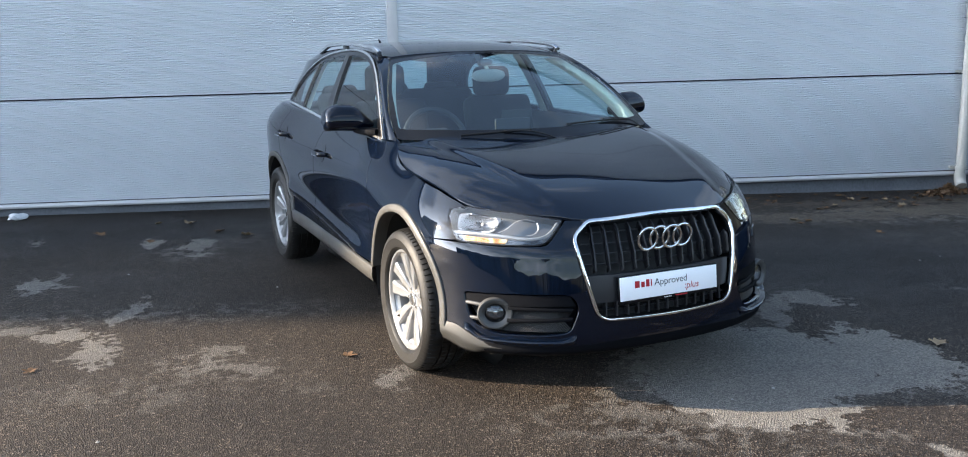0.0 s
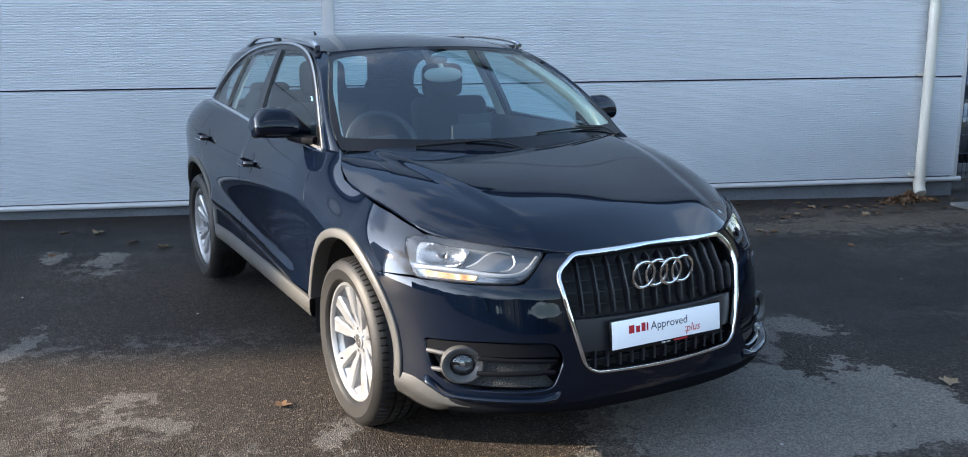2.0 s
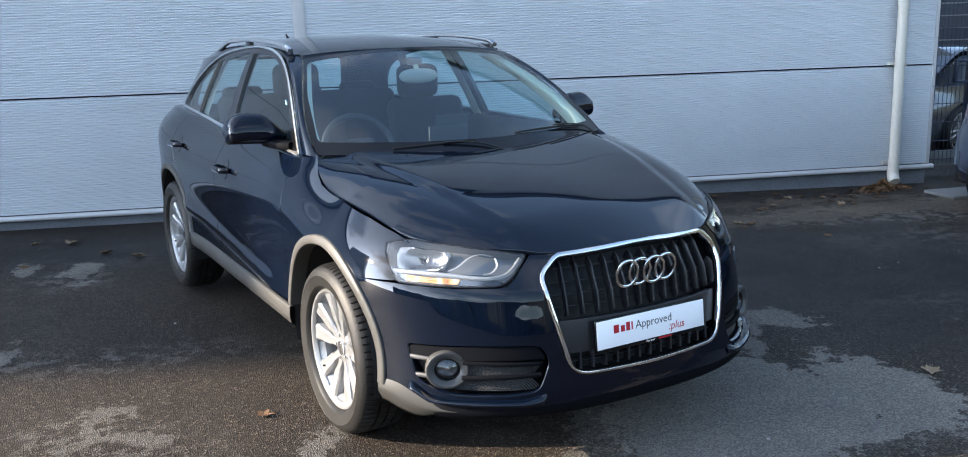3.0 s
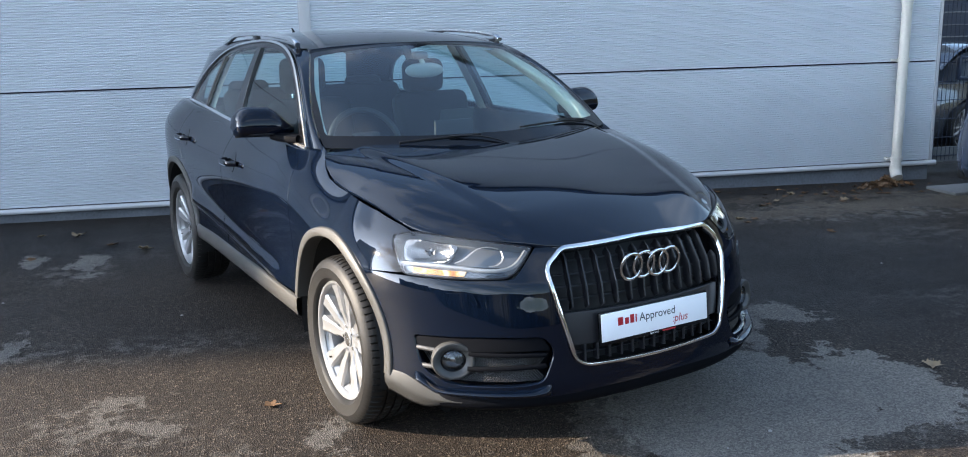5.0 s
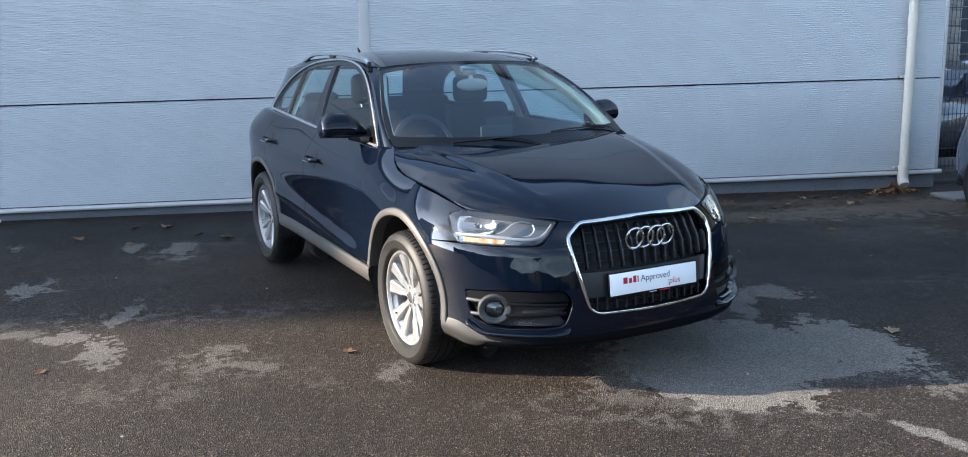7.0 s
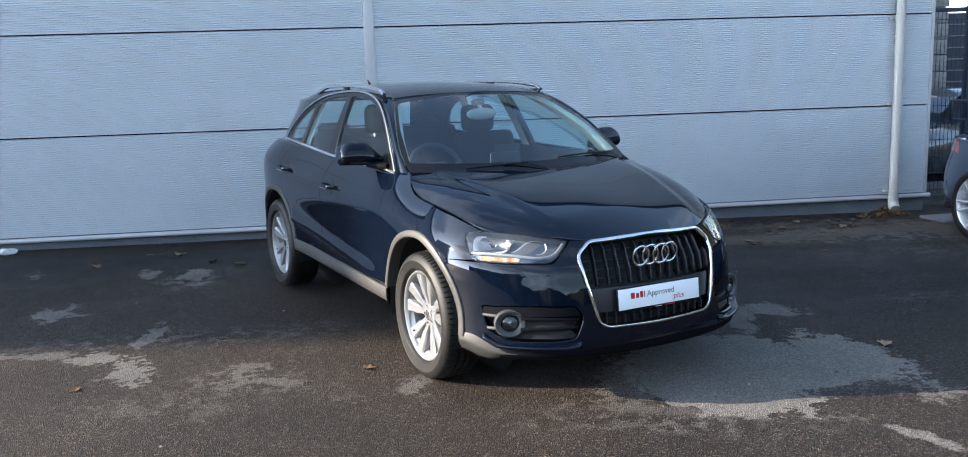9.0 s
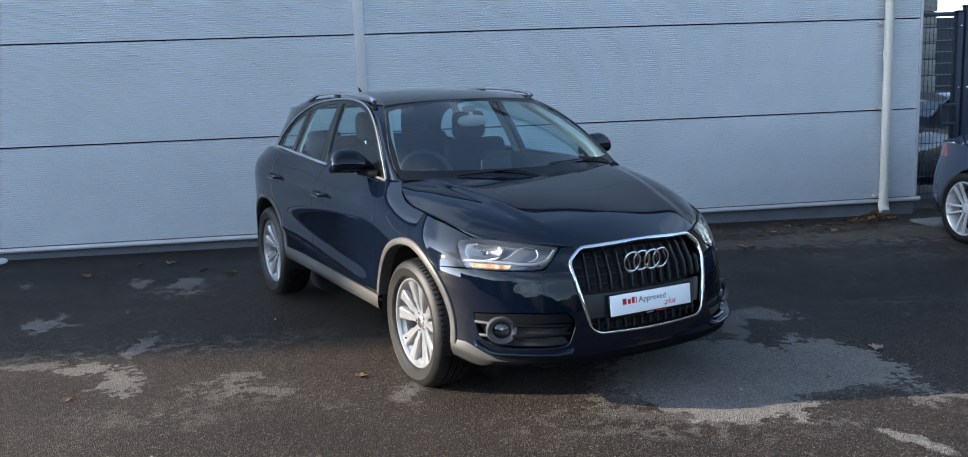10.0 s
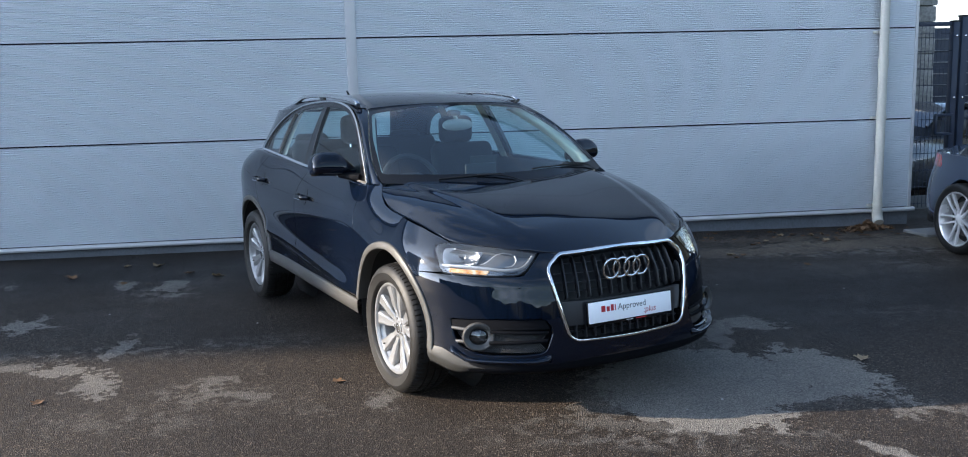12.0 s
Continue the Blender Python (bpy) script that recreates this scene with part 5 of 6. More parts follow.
def make_upper_body():
    # painted pillars beside the windscreen, and the roof's side rails behind them
    for mirror in (False, True):
        rows = []
        for k in np.linspace(0, 1, 40):
            t = -0.02 + 1.02 * float(k)
            xe = float(screen_edge(t)) + 0.006
            a = screen_skin(-xe, t)
            s = float(k)
            y, z = curve([0, 0.3, 0.6, 0.85, 1.0], [0.486, 0.668, 0.900, 1.140, 1.300])(s), curve([0, 0.3, 0.6, 0.85, 1.0], [1.052, 1.218, 1.376, 1.468, 1.500])(s)
            b = cabin_skin(y, z) + np.array((-0.002, 0, 0.006))
            mid = (a + b) / 2 + np.array((-0.018, -0.012, 0.014))
            row = []
            for q in np.linspace(0, 1, 9):
                row.append((1 - q) ** 2 * a + 2 * q * (1 - q) * mid + q * q * b)
            rows.append(row)
        p = np.array(rows) * ((-1, 1, 1) if mirror else (1, 1, 1))
        part("windscreen_pillar", sheet("windscreen_pillar", p, PAINT, flip=not mirror), PAINT, car)
        rows = []
        line = through_points(HEAD[9::-1], 0.03)
        share = np.linspace(0, 1, len(line))
        for k, (y, z) in zip(share, line):
            b = cabin_skin(float(y), float(z) + 0.004)
            if k < 0.62:
                ya = 1.05 + (3.03 - 1.05) * (k / 0.62) ** 1.0
                xr = 0.547 - 0.027 * float(ease((ya - 2.2) / 0.86))
                a = roof_skin(-xr, ya)
                mid = np.array((b[0] - 0.006, (y + ya) / 2, max(a[2], b[2]) + 0.002)) if k < 0.35 else (a + b) / 2 + np.array((-0.025, 0.03, 0.012)) * float(ease((k - 0.30) / 0.2)) + np.array((-0.004, 0, 0.012)) * (1 - float(ease((k - 0.30) / 0.2)))
            else:
                t = 1.0 - 1.06 * (k - 0.62) / 0.38
                a = rear_glass(-(0.60 - 0.08 * (t + 0.06) / 1.06), t)
                mid = (a + b) / 2 + np.array((-0.045, 0.05, 0.006))
            rows.append([(1 - q) ** 2 * a + 2 * q * (1 - q) * mid + q * q * b for q in np.linspace(0, 1, 9)])
        p = np.array(rows) * ((-1, 1, 1) if mirror else (1, 1, 1))
        part("roof_side", sheet("roof_side", p, PAINT, flip=not mirror), PAINT, car)
    front = [(x, 0.945 + 0.26 * x * x) for x in np.linspace(0.56, -0.56, 25)]
    back = [(x, 3.06 - 0.10 * x * x) for x in np.linspace(-0.52, 0.52, 25)]
    part("roof_panel", patch("roof_panel", roof_skin, rounded(front + [(-0.547, 2.2), (-0.545, 2.47), (-0.538, 2.63), (-0.527, 2.85)] + back + [(0.527, 2.85), (0.538, 2.63), (0.545, 2.47), (0.547, 2.2)], 0.01, 0.03), PAINT, step=0.04, thick=0.02, out=(0, 1.5, 0)), PAINT, car)
    edge = [(-screen_edge(t), t) for t in np.linspace(0.0, 0.995, 24)]
    outline = [(float(a), float(b)) for a, b in edge] + [(-float(a), float(b)) for a, b in edge[::-1]]
    full = rounded(outline, 0.02, 0.03)
    pane = rounded([(-0.726, 0.10), (-0.664, 0.52), (-0.560, 0.930), (-0.30, 0.955), (0.0, 0.962), (0.30, 0.955), (0.560, 0.930), (0.664, 0.52), (0.726, 0.10), (0.35, 0.085), (0.0, 0.08), (-0.35, 0.085)], [0.03, 0.1, 0.04, 0.05, 0.05, 0.05, 0.04, 0.1, 0.03, 0.05, 0.05, 0.05], 0.03)
    screen = part("windscreen", patch("windscreen", screen_skin, pane, SCREEN, step=0.05, lift=0.0, thick=0.0, out=(0, 1.5, 0)), SCREEN, car)
    screen.visible_shadow = False
    part("screen_border", patch("screen_border", screen_skin, full, GLOSS_BLACK, holes=[pane], step=0.04, lift=0.0005, thick=0.0, out=(0, 1.5, 0)), GLOSS_BLACK, screen, "black windscreen border")
    rows = []
    for x in np.linspace(-0.76, 0.76, 60):
        y0 = 0.13 + 0.44 * x * x
        rows.append([(x, y0 - 0.10, 1.02), (x, y0 + 0.02, 1.045 + 0.02 * x * x), (x, y0 + 0.13, 1.085 + 0.02 * x * x)])
    part("scuttle", sheet("scuttle", rows, BLACK), BLACK, car, "black scuttle panel")


make_upper_body()


def make_wiper(points, blade):
    w = part("wiper", sweep("wiper", through_points(points, 0.02), round_section(0.010, 0.007, 8), BLACK), BLACK, car)
    part("blade", sweep("blade", through_points(blade, 0.02), round_section(0.005, 0.009, 8), BLACK), BLACK, w)


def on_screen(x, t, lift=0.02):
    return screen_skin(x, t) + lift * np.array((0, -0.55, 0.83))


make_wiper([on_screen(0.69, -0.02, 0.0), on_screen(0.62, 0.045, 0.014), on_screen(0.52, 0.080, 0.020), on_screen(0.38, 0.098, 0.018)], [on_screen(0.600, 0.070, 0.008), on_screen(0.40, 0.092, 0.008), on_screen(0.26, 0.094, 0.008), on_screen(0.13, 0.088, 0.007)])
make_wiper([on_screen(0.04, -0.03, 0.004), on_screen(-0.04, 0.020, 0.010), on_screen(-0.14, 0.052, 0.012), on_screen(-0.24, 0.060, 0.009)], [on_screen(-0.09, 0.070, 0.004), on_screen(-0.20, 0.064, 0.004), on_screen(-0.32, 0.054, 0.004), on_screen(-0.46, 0.036, 0.004)])


def make_roof_fittings():
    for s in (-1, 1):
        y = np.linspace(1.10, 2.46, 60)
        k = (y - y[0]) / (y[-1] - y[0])
        lift = 0.030 * np.minimum(1, np.minimum(ease(k / 0.10 + 0.50), ease((1 - k) / 0.22)))
        top = [(s * (0.588 - 0.020 * ease((yy - 1.5) / 1.0)), yy, float(roof_skin(0.555, yy)[2]) - 0.003 + float(l)) for yy, l in zip(y, lift)]
        slim = np.minimum(1, np.minimum(0.95 + k / 0.08, 0.55 + (1 - k) / 0.10))
        rail = part("roof_rail", sweep("roof_rail", top, round_section(0.030, 0.024, 10, 3), SATIN, scale=slim), SATIN, car, "satin aluminium roof rail")
        for i in (1, 30, 57):
            x, yy, z = top[i]
            part("rail_foot", block((0.022, 0.09, 0.050), (x - s * 0.008, yy + (0.03 if i == 1 else 0.0), z - 0.030), 0.008), GLOSS_BLACK, rail)
    part("aerial", sweep("aerial", [(0, 2.74, 1.49), (0, 2.79, 1.54), (0, 2.84, 1.578)], round_section(0.03, 0.03, 8), GLOSS_BLACK, scale=[1.3, 0.8, 0.35]), GLOSS_BLACK, car)


make_roof_fittings()


def make_mirror(side):
    """Door mirror: painted cap over a black lower shell, on a black foot, with the glass behind."""
    s = side
    door = front_doors[0] if s < 0 else front_doors[1]
    rows = []
    for k in np.linspace(0, 1, 30):
        x = 1.026 - 0.264 * k
        inward = 1.0 if k < 0.70 else 1 - 0.35 * ((k - 0.70) / 0.30) ** 1.6
        r = (1 - (1 - min(1, k / 0.12)) ** 2) ** 0.5 * inward
        r_top = (1 - (1 - min(1, k / 0.36)) ** 2.3) ** 0.5 * inward
        slope = 1.0 if k < 0.58 else 1 - 0.80 * ((k - 0.58) / 0.42) ** 1.5
        top = 0.092
        mid_z = 1.140 - 0.010 * k
        row = []
        for b in np.linspace(0, 2 * math.pi, 28, endpoint=False):
            c, d = math.cos(b), math.sin(b)
            fy = 0.085 if c > 0 else 0.025
            row.append((s * x, 0.830 - 0.05 * k - fy * r * math.copysign(abs(c) ** 1.0, c), mid_z + (top * slope * r_top if d > 0 else 0.048 * r) * math.copysign(abs(d) ** (0.95 if d > 0 else 0.75), d)))
        rows.append(row)
    rows = np.array(rows)
    n, m = rows.shape[:2]
    split = 1.108
    for name, mat in (("cap", PAINT), ("lower_shell", GLOSS_BLACK)):
        faces = []
        for i in range(n - 1):
            for j in range(m):
                q = (i * m + j, i * m + (j + 1) % m, (i + 1) * m + (j + 1) % m, (i + 1) * m + j)
                z = np.mean([rows.reshape(-1, 3)[v][2] for v in q])
                if (z > split) == (name == "cap"):
                    faces.append(q if s > 0 else q[::-1])
        if name == "cap":
            faces += [tuple(range(m))[::-1] if s > 0 else tuple(range(m))]
            mirror = part("door_mirror", fill("door_mirror", rows.reshape(-1, 3), faces, mat), mat, door, "navy mirror cap over a black lower shell")
        else:
            part("lower_shell", fill("lower_shell", rows.reshape(-1, 3), faces, mat), mat, mirror)
    line = [(s * 0.770, 0.775, split), (s * 0.85, 0.728, split - 0.001), (s * 0.93, 0.735, split), (s * 0.990, 0.775, split + 0.001), (s * 1.008, 0.82, split)]
    part("trim_line", sweep("trim_line", through_points(line, 0.012), round_section(0.010, 0.007, 8), BLACK), BLACK, mirror)
    foot = [(s * 0.766, 0.640, 1.085), (s * 0.790, 0.670, 1.086), (s * 0.812, 0.715, 1.088), (s * 0.835, 0.765, 1.095)]
    part("foot", sweep("foot", through_points(foot, 0.012), round_section(0.085, 0.040, 12, 3), MATT_BLACK), MATT_BLACK, mirror)
    part("mirror_glass", block((0.200, 0.006, 0.110), (s * 0.905, 0.842, 1.142), 0.002), CHROME, mirror)


make_mirror(-1)
make_mirror(1)


def make_handle(door, y0, z0, mirror):
    def add(name, me, mat, parent, label=""):
        if mirror:
            me.transform(Matrix.Scale(-1, 4, (1, 0, 0)))
            me.flip_normals()
        return part(name, me, mat, parent, label)
    y = np.linspace(y0 - 0.085, y0 + 0.085, 14)
    base = flank_skin(y, np.full(14, z0))
    out = 0.040 * np.minimum(1, np.minimum((y - y[0]) / 0.03, (y[-1] - y) / 0.03)) ** 0.6 + 0.004
    p = base + np.stack([-out, 0 * y, 0.012 * (y - y0)], 1)
    handle = add("door_handle", sweep("door_handle", p, round_section(0.030, 0.020, 12, 2.6), PAINT, up=(-1, 0, 0)), PAINT, door)
    p2 = base + np.stack([-(out + 0.008), 0 * y, 0.012 * (y - y0)], 1)
    add("handle_strip", sweep("handle_strip", p2[2:-2] - np.array((0, 0, 0.010)), round_section(0.007, 0.005, 8), CHROME, up=(-1, 0, 0)), CHROME, handle)
    cup = [(y0 + 0.046 * math.cos(a) - 0.01, z0 - 0.002 + 0.050 * math.sin(a)) for a in np.linspace(0, 2 * math.pi, 24, endpoint=False)]
    part("handle_cup", patch("handle_cup", flank_skin, cup, GLOSS_BLACK, step=0.02, lift=0.0015, thick=0.003, mirror=mirror), GLOSS_BLACK, handle)


for mirror, k in ((False, 0), (True, 1)):
    make_handle(front_doors[k], 1.345, 0.912, mirror)
    make_handle(rear_doors[k], 2.330, 0.952, mirror)


# ---- the tail ----
def tail_skin(w, z):
    w, z = np.broadcast_arrays(np.asarray(w, float), np.asarray(z, float))
    p = flank_skin(REAR0 + QUARTER - np.abs(w), z)
    return np.stack([np.abs(p[..., 0]) * np.sign(w), p[..., 1], p[..., 2]], -1)


def make_tail():
    low = rounded([(-0.43, 0.30), (0.43, 0.30), (0.43, 0.62), (0.0, 0.64), (-0.43, 0.62)], 0.02, 0.03)
    part("rear_bumper", patch("rear_bumper", tail_skin, low, PAINT, step=0.04, thick=0.02), PAINT, car)
    gate = rounded([(-0.43, 0.628), (0.0, 0.646), (0.43, 0.628), (0.47, 0.76), (0.50, 1.04), (0.0, 1.08), (-0.50, 1.04), (-0.47, 0.76)], 0.02, 0.03)
    tailgate = part("tailgate", patch("tailgate", tail_skin, gate, PAINT, step=0.04, lift=0.004, thick=0.02), PAINT, car)
    for mirror in (False, True):
        lamp = rounded([(-0.60, 0.86), (-0.40, 0.84), (-0.38, 1.00), (-0.56, 1.01)], 0.03, 0.02)
        part("tail_lamp", patch("tail_lamp", tail_skin, lamp, RED_LENS, step=0.04, lift=0.012, thick=0.02, mirror=mirror), RED_LENS, car, "red tail lamp")

    pane = rounded([(-0.545, 0.06), (0.545, 0.06), (0.475, 0.90), (-0.475, 0.90)], 0.05, 0.03)
    glass = part("rear_window", patch("rear_window", rear_glass, pane, GLASS, step=0.06, thick=0.0, out=(0, 2, 1)), GLASS, tailgate)
    glass.visible_shadow = False
    rim = rounded([(-0.60, -0.06), (0.60, -0.06), (0.52, 1.0), (-0.52, 1.0)], 0.02, 0.03)
    part("window_border", patch("window_border", rear_glass, rim, PAINT, holes=[pane], step=0.05, thick=0.012, out=(0, 2, 1)), PAINT, tailgate)
    part("rear_spoiler", block((0.60, 0.14, 0.025), (0, 3.03, 1.425), 0.010, m=None), PAINT, car)
    part("rear_skirt", block((1.30, 0.20, 0.14), (0, 3.32, 0.29), 0.03), CLADDING, car)


make_tail()


def make_underside():
    part("floor_pan", block((1.00, 3.9, 0.10), (0, 1.28, 0.27), 0.03), DARK, car)
    part("engine_tray", block((1.10, 0.70, 0.06), (0, -0.40, 0.25), 0.02), DARK, car)
    part("engine_bay", block((1.05, 0.70, 0.42), (0, -0.30, 0.56), 0.04), DARK, car)
    part("bulkhead", block((1.36, 0.05, 0.62), (0, 0.42, 0.66), 0.01), DARK, car)
    part("cabin_floor", block((1.60, 1.70, 0.05), (0, 1.34, 0.36), 0.01), DARK, car)
    part("boot_floor", block((1.06, 1.05, 0.05), (0, 2.72, 0.60), 0.01), DARK, car)
    for y in (0.0, WHEELBASE):
        part("axle", sweep("axle", [(-0.75, y, AXLE_Z), (0.75, y, AXLE_Z)], round_section(0.06, 0.06, 10), DARK), DARK, car)


make_underside()


# ---- wheels ----
def make_wheel(at, spin, s):
    """A tyre with cut tread, a ten-spoke silver rim, disc and valve; s is the side it faces."""
    wheel = thing_part("wheel", at, s)
    prof = [(0.240, 0.080), (0.249, 0.100), (0.256, 0.1065), (0.259, 0.1098), (0.262, 0.1100), (0.283, 0.118), (0.296, 0.1172), (0.299, 0.1187), (0.303, 0.1170), (0.320, 0.111), (0.333, 0.098), (0.3405, 0.080), (0.3435, 0.060), (0.3435, 0.046), (0.336, 0.045), (0.336, 0.036), (0.345, 0.035), (0.345, 0.006), (0.337, 0.005), (0.337, -0.005), (0.345, -0.006), (0.345, -0.035), (0.336, -0.036), (0.336, -0.045), (0.3435, -0.046), (0.3435, -0.060), (0.3405, -0.080), (0.320, -0.111), (0.275, -0.118), (0.232, -0.100), (0.215, -0.080)]

    def notch(k, j):
        if j in (11, 12, 13, 24, 25, 26):
            return 0.007 if k % 8 == 0 else 0.0
        if j in (16, 17, 20, 21):
            return 0.006 if k % 8 == 3 else 0.0
        return 0.003 if j in (10, 27) and k % 8 == 0 else 0.0
    part("tyre", lathe("tyre", prof, RUBBER, 608, notch=notch), RUBBER, wheel, "black road tyre with worn sidewall")
    rimline = [(0.214, -0.090), (0.222, -0.085), (0.205, -0.060), (0.188, 0.0), (0.193, 0.050), (0.204, 0.066), (0.214, 0.078), (0.222, 0.084), (0.2265, 0.089), (0.224, 0.093), (0.217, 0.092), (0.210, 0.084), (0.206, 0.076)]
    rim = part("rim", lathe("rim", rimline[4:], ALLOY, 96), ALLOY, wheel, "silver ten-spoke alloy rim")
    part("barrel", lathe("barrel", rimline[:5], BARREL, 64), BARREL, rim, "dull silver inner barrel")
    rim.scale = (1, 1.075, 1.075)
    hub = [(0.0, 0.062), (0.026, 0.062), (0.030, 0.060), (0.032, 0.055), (0.052, 0.054), (0.062, 0.050), (0.066, 0.040), (0.060, 0.0), (0.055, -0.05)]
    part("hub", lathe("hub", hub, ALLOY, 40), ALLOY, rim)
    part("hub_cap", lathe("hub_cap", [(0.0, 0.0645), (0.022, 0.064), (0.027, 0.0625), (0.0275, 0.060)], SATIN, 32), SATIN, rim)
    spoke = bmesh.new()
    sec = []
    for r, w, h, d in ((0.046, 0.036, 0.056, 0.040), (0.075, 0.033, 0.059, 0.040), (0.098, 0.034, 0.064, 0.040), (0.110, 0.047, 0.068, 0.038), (0.155, 0.052, 0.074, 0.036), (0.185, 0.059, 0.079, 0.032), (0.209, 0.072, 0.083, 0.026)):
        ring = [(h - d, -w / 2 * 1.15, r), (h - 0.010, -w / 2, r), (h - 0.002, -w / 2 * 0.72, r), (h - 0.004, 0, r), (h - 0.002, w / 2 * 0.72, r), (h - 0.010, w / 2, r), (h - d, w / 2 * 1.15, r)]
        sec.append([spoke.verts.new(v) for v in ring])
    for a, b in zip(sec, sec[1:]):
        for i in range(7):
            spoke.faces.new((a[i], a[(i + 1) % 7], b[(i + 1) % 7], b[i]))
    for ring in (sec[0], sec[-1][::-1]):
        spoke.faces.new(ring)
    bmesh.ops.recalc_face_normals(spoke, faces=spoke.faces)
    shade(spoke, 25)
    me = bpy.data.meshes.new("spoke")
    spoke.to_mesh(me)
    spoke.free()
    me.materials.append(ALLOY)
    for k in range(10):
        ob = part("spoke", me, ALLOY, rim)
        ob.rotation_euler = (radians(spin + 36 * k + (2.5 if k % 2 else -2.5)), 0, 0)
    for k in range(5):
        a = radians(spin + 18 + 72 * k)
        part("wheel_bolt", lathe("wheel_bolt", [(0.0, 0.058), (0.007, 0.058), (0.008, 0.050)], SATIN, 10), SATIN, rim).location = (0, 0.046 * math.cos(a), 0.046 * math.sin(a))
    part("brake_disc", lathe("brake_disc", [(0.06, 0.0), (0.150, 0.0), (0.150, -0.022), (0.06, -0.022)], DISC, 48), DISC, wheel)
    part("backplate", lathe("backplate", [(0.0, -0.03), (0.190, -0.03), (0.190, -0.04)], DARK, 32), DARK, wheel)
    a = radians(spin + 200)
    part("valve", sweep("valve", [(0.05, 0.200 * math.cos(a), 0.200 * math.sin(a)), (0.085, 0.192 * math.cos(a), 0.192 * math.sin(a))], round_section(0.008, 0.008, 8), BLACK), BLACK, wheel)
    part("caliper", block((0.05, 0.09, 0.16), (-0.01, -0.13, 0.03), 0.02), DARK, wheel)
    return wheel


def thing_part(name, at, s):
    ob = new(name)
    ob.empty_display_size = 0.1
    ob.parent = car
    ob.matrix_local = Matrix.Translation(at) @ pose(0, 0, 0, 0, 0, 0 if s > 0 else 180)
    return ob


for y, spin in ((0.0, 18), (WHEELBASE, 4)):
    for s in (-1, 1):
        make_wheel((s * 0.785, y, AXLE_Z + (0.006 if y else 0)), spin, s)


# ---- inside the car ----
def make_seat(x, y, z, wide, rear=False):
    seat = part("seat", block((wide, 0.50, 0.16), (x, y, z), 0.05, 3), FABRIC, car)
    back = pose(x, y + 0.30, z + 0.28, 14 if not rear else 18)
    part("backrest", block((wide, 0.14, 0.56), (0, 0, 0), 0.055, 3, m=back @ pose(0, 0, 0, -28 if not rear else -36)), FABRIC, seat)
    return seat


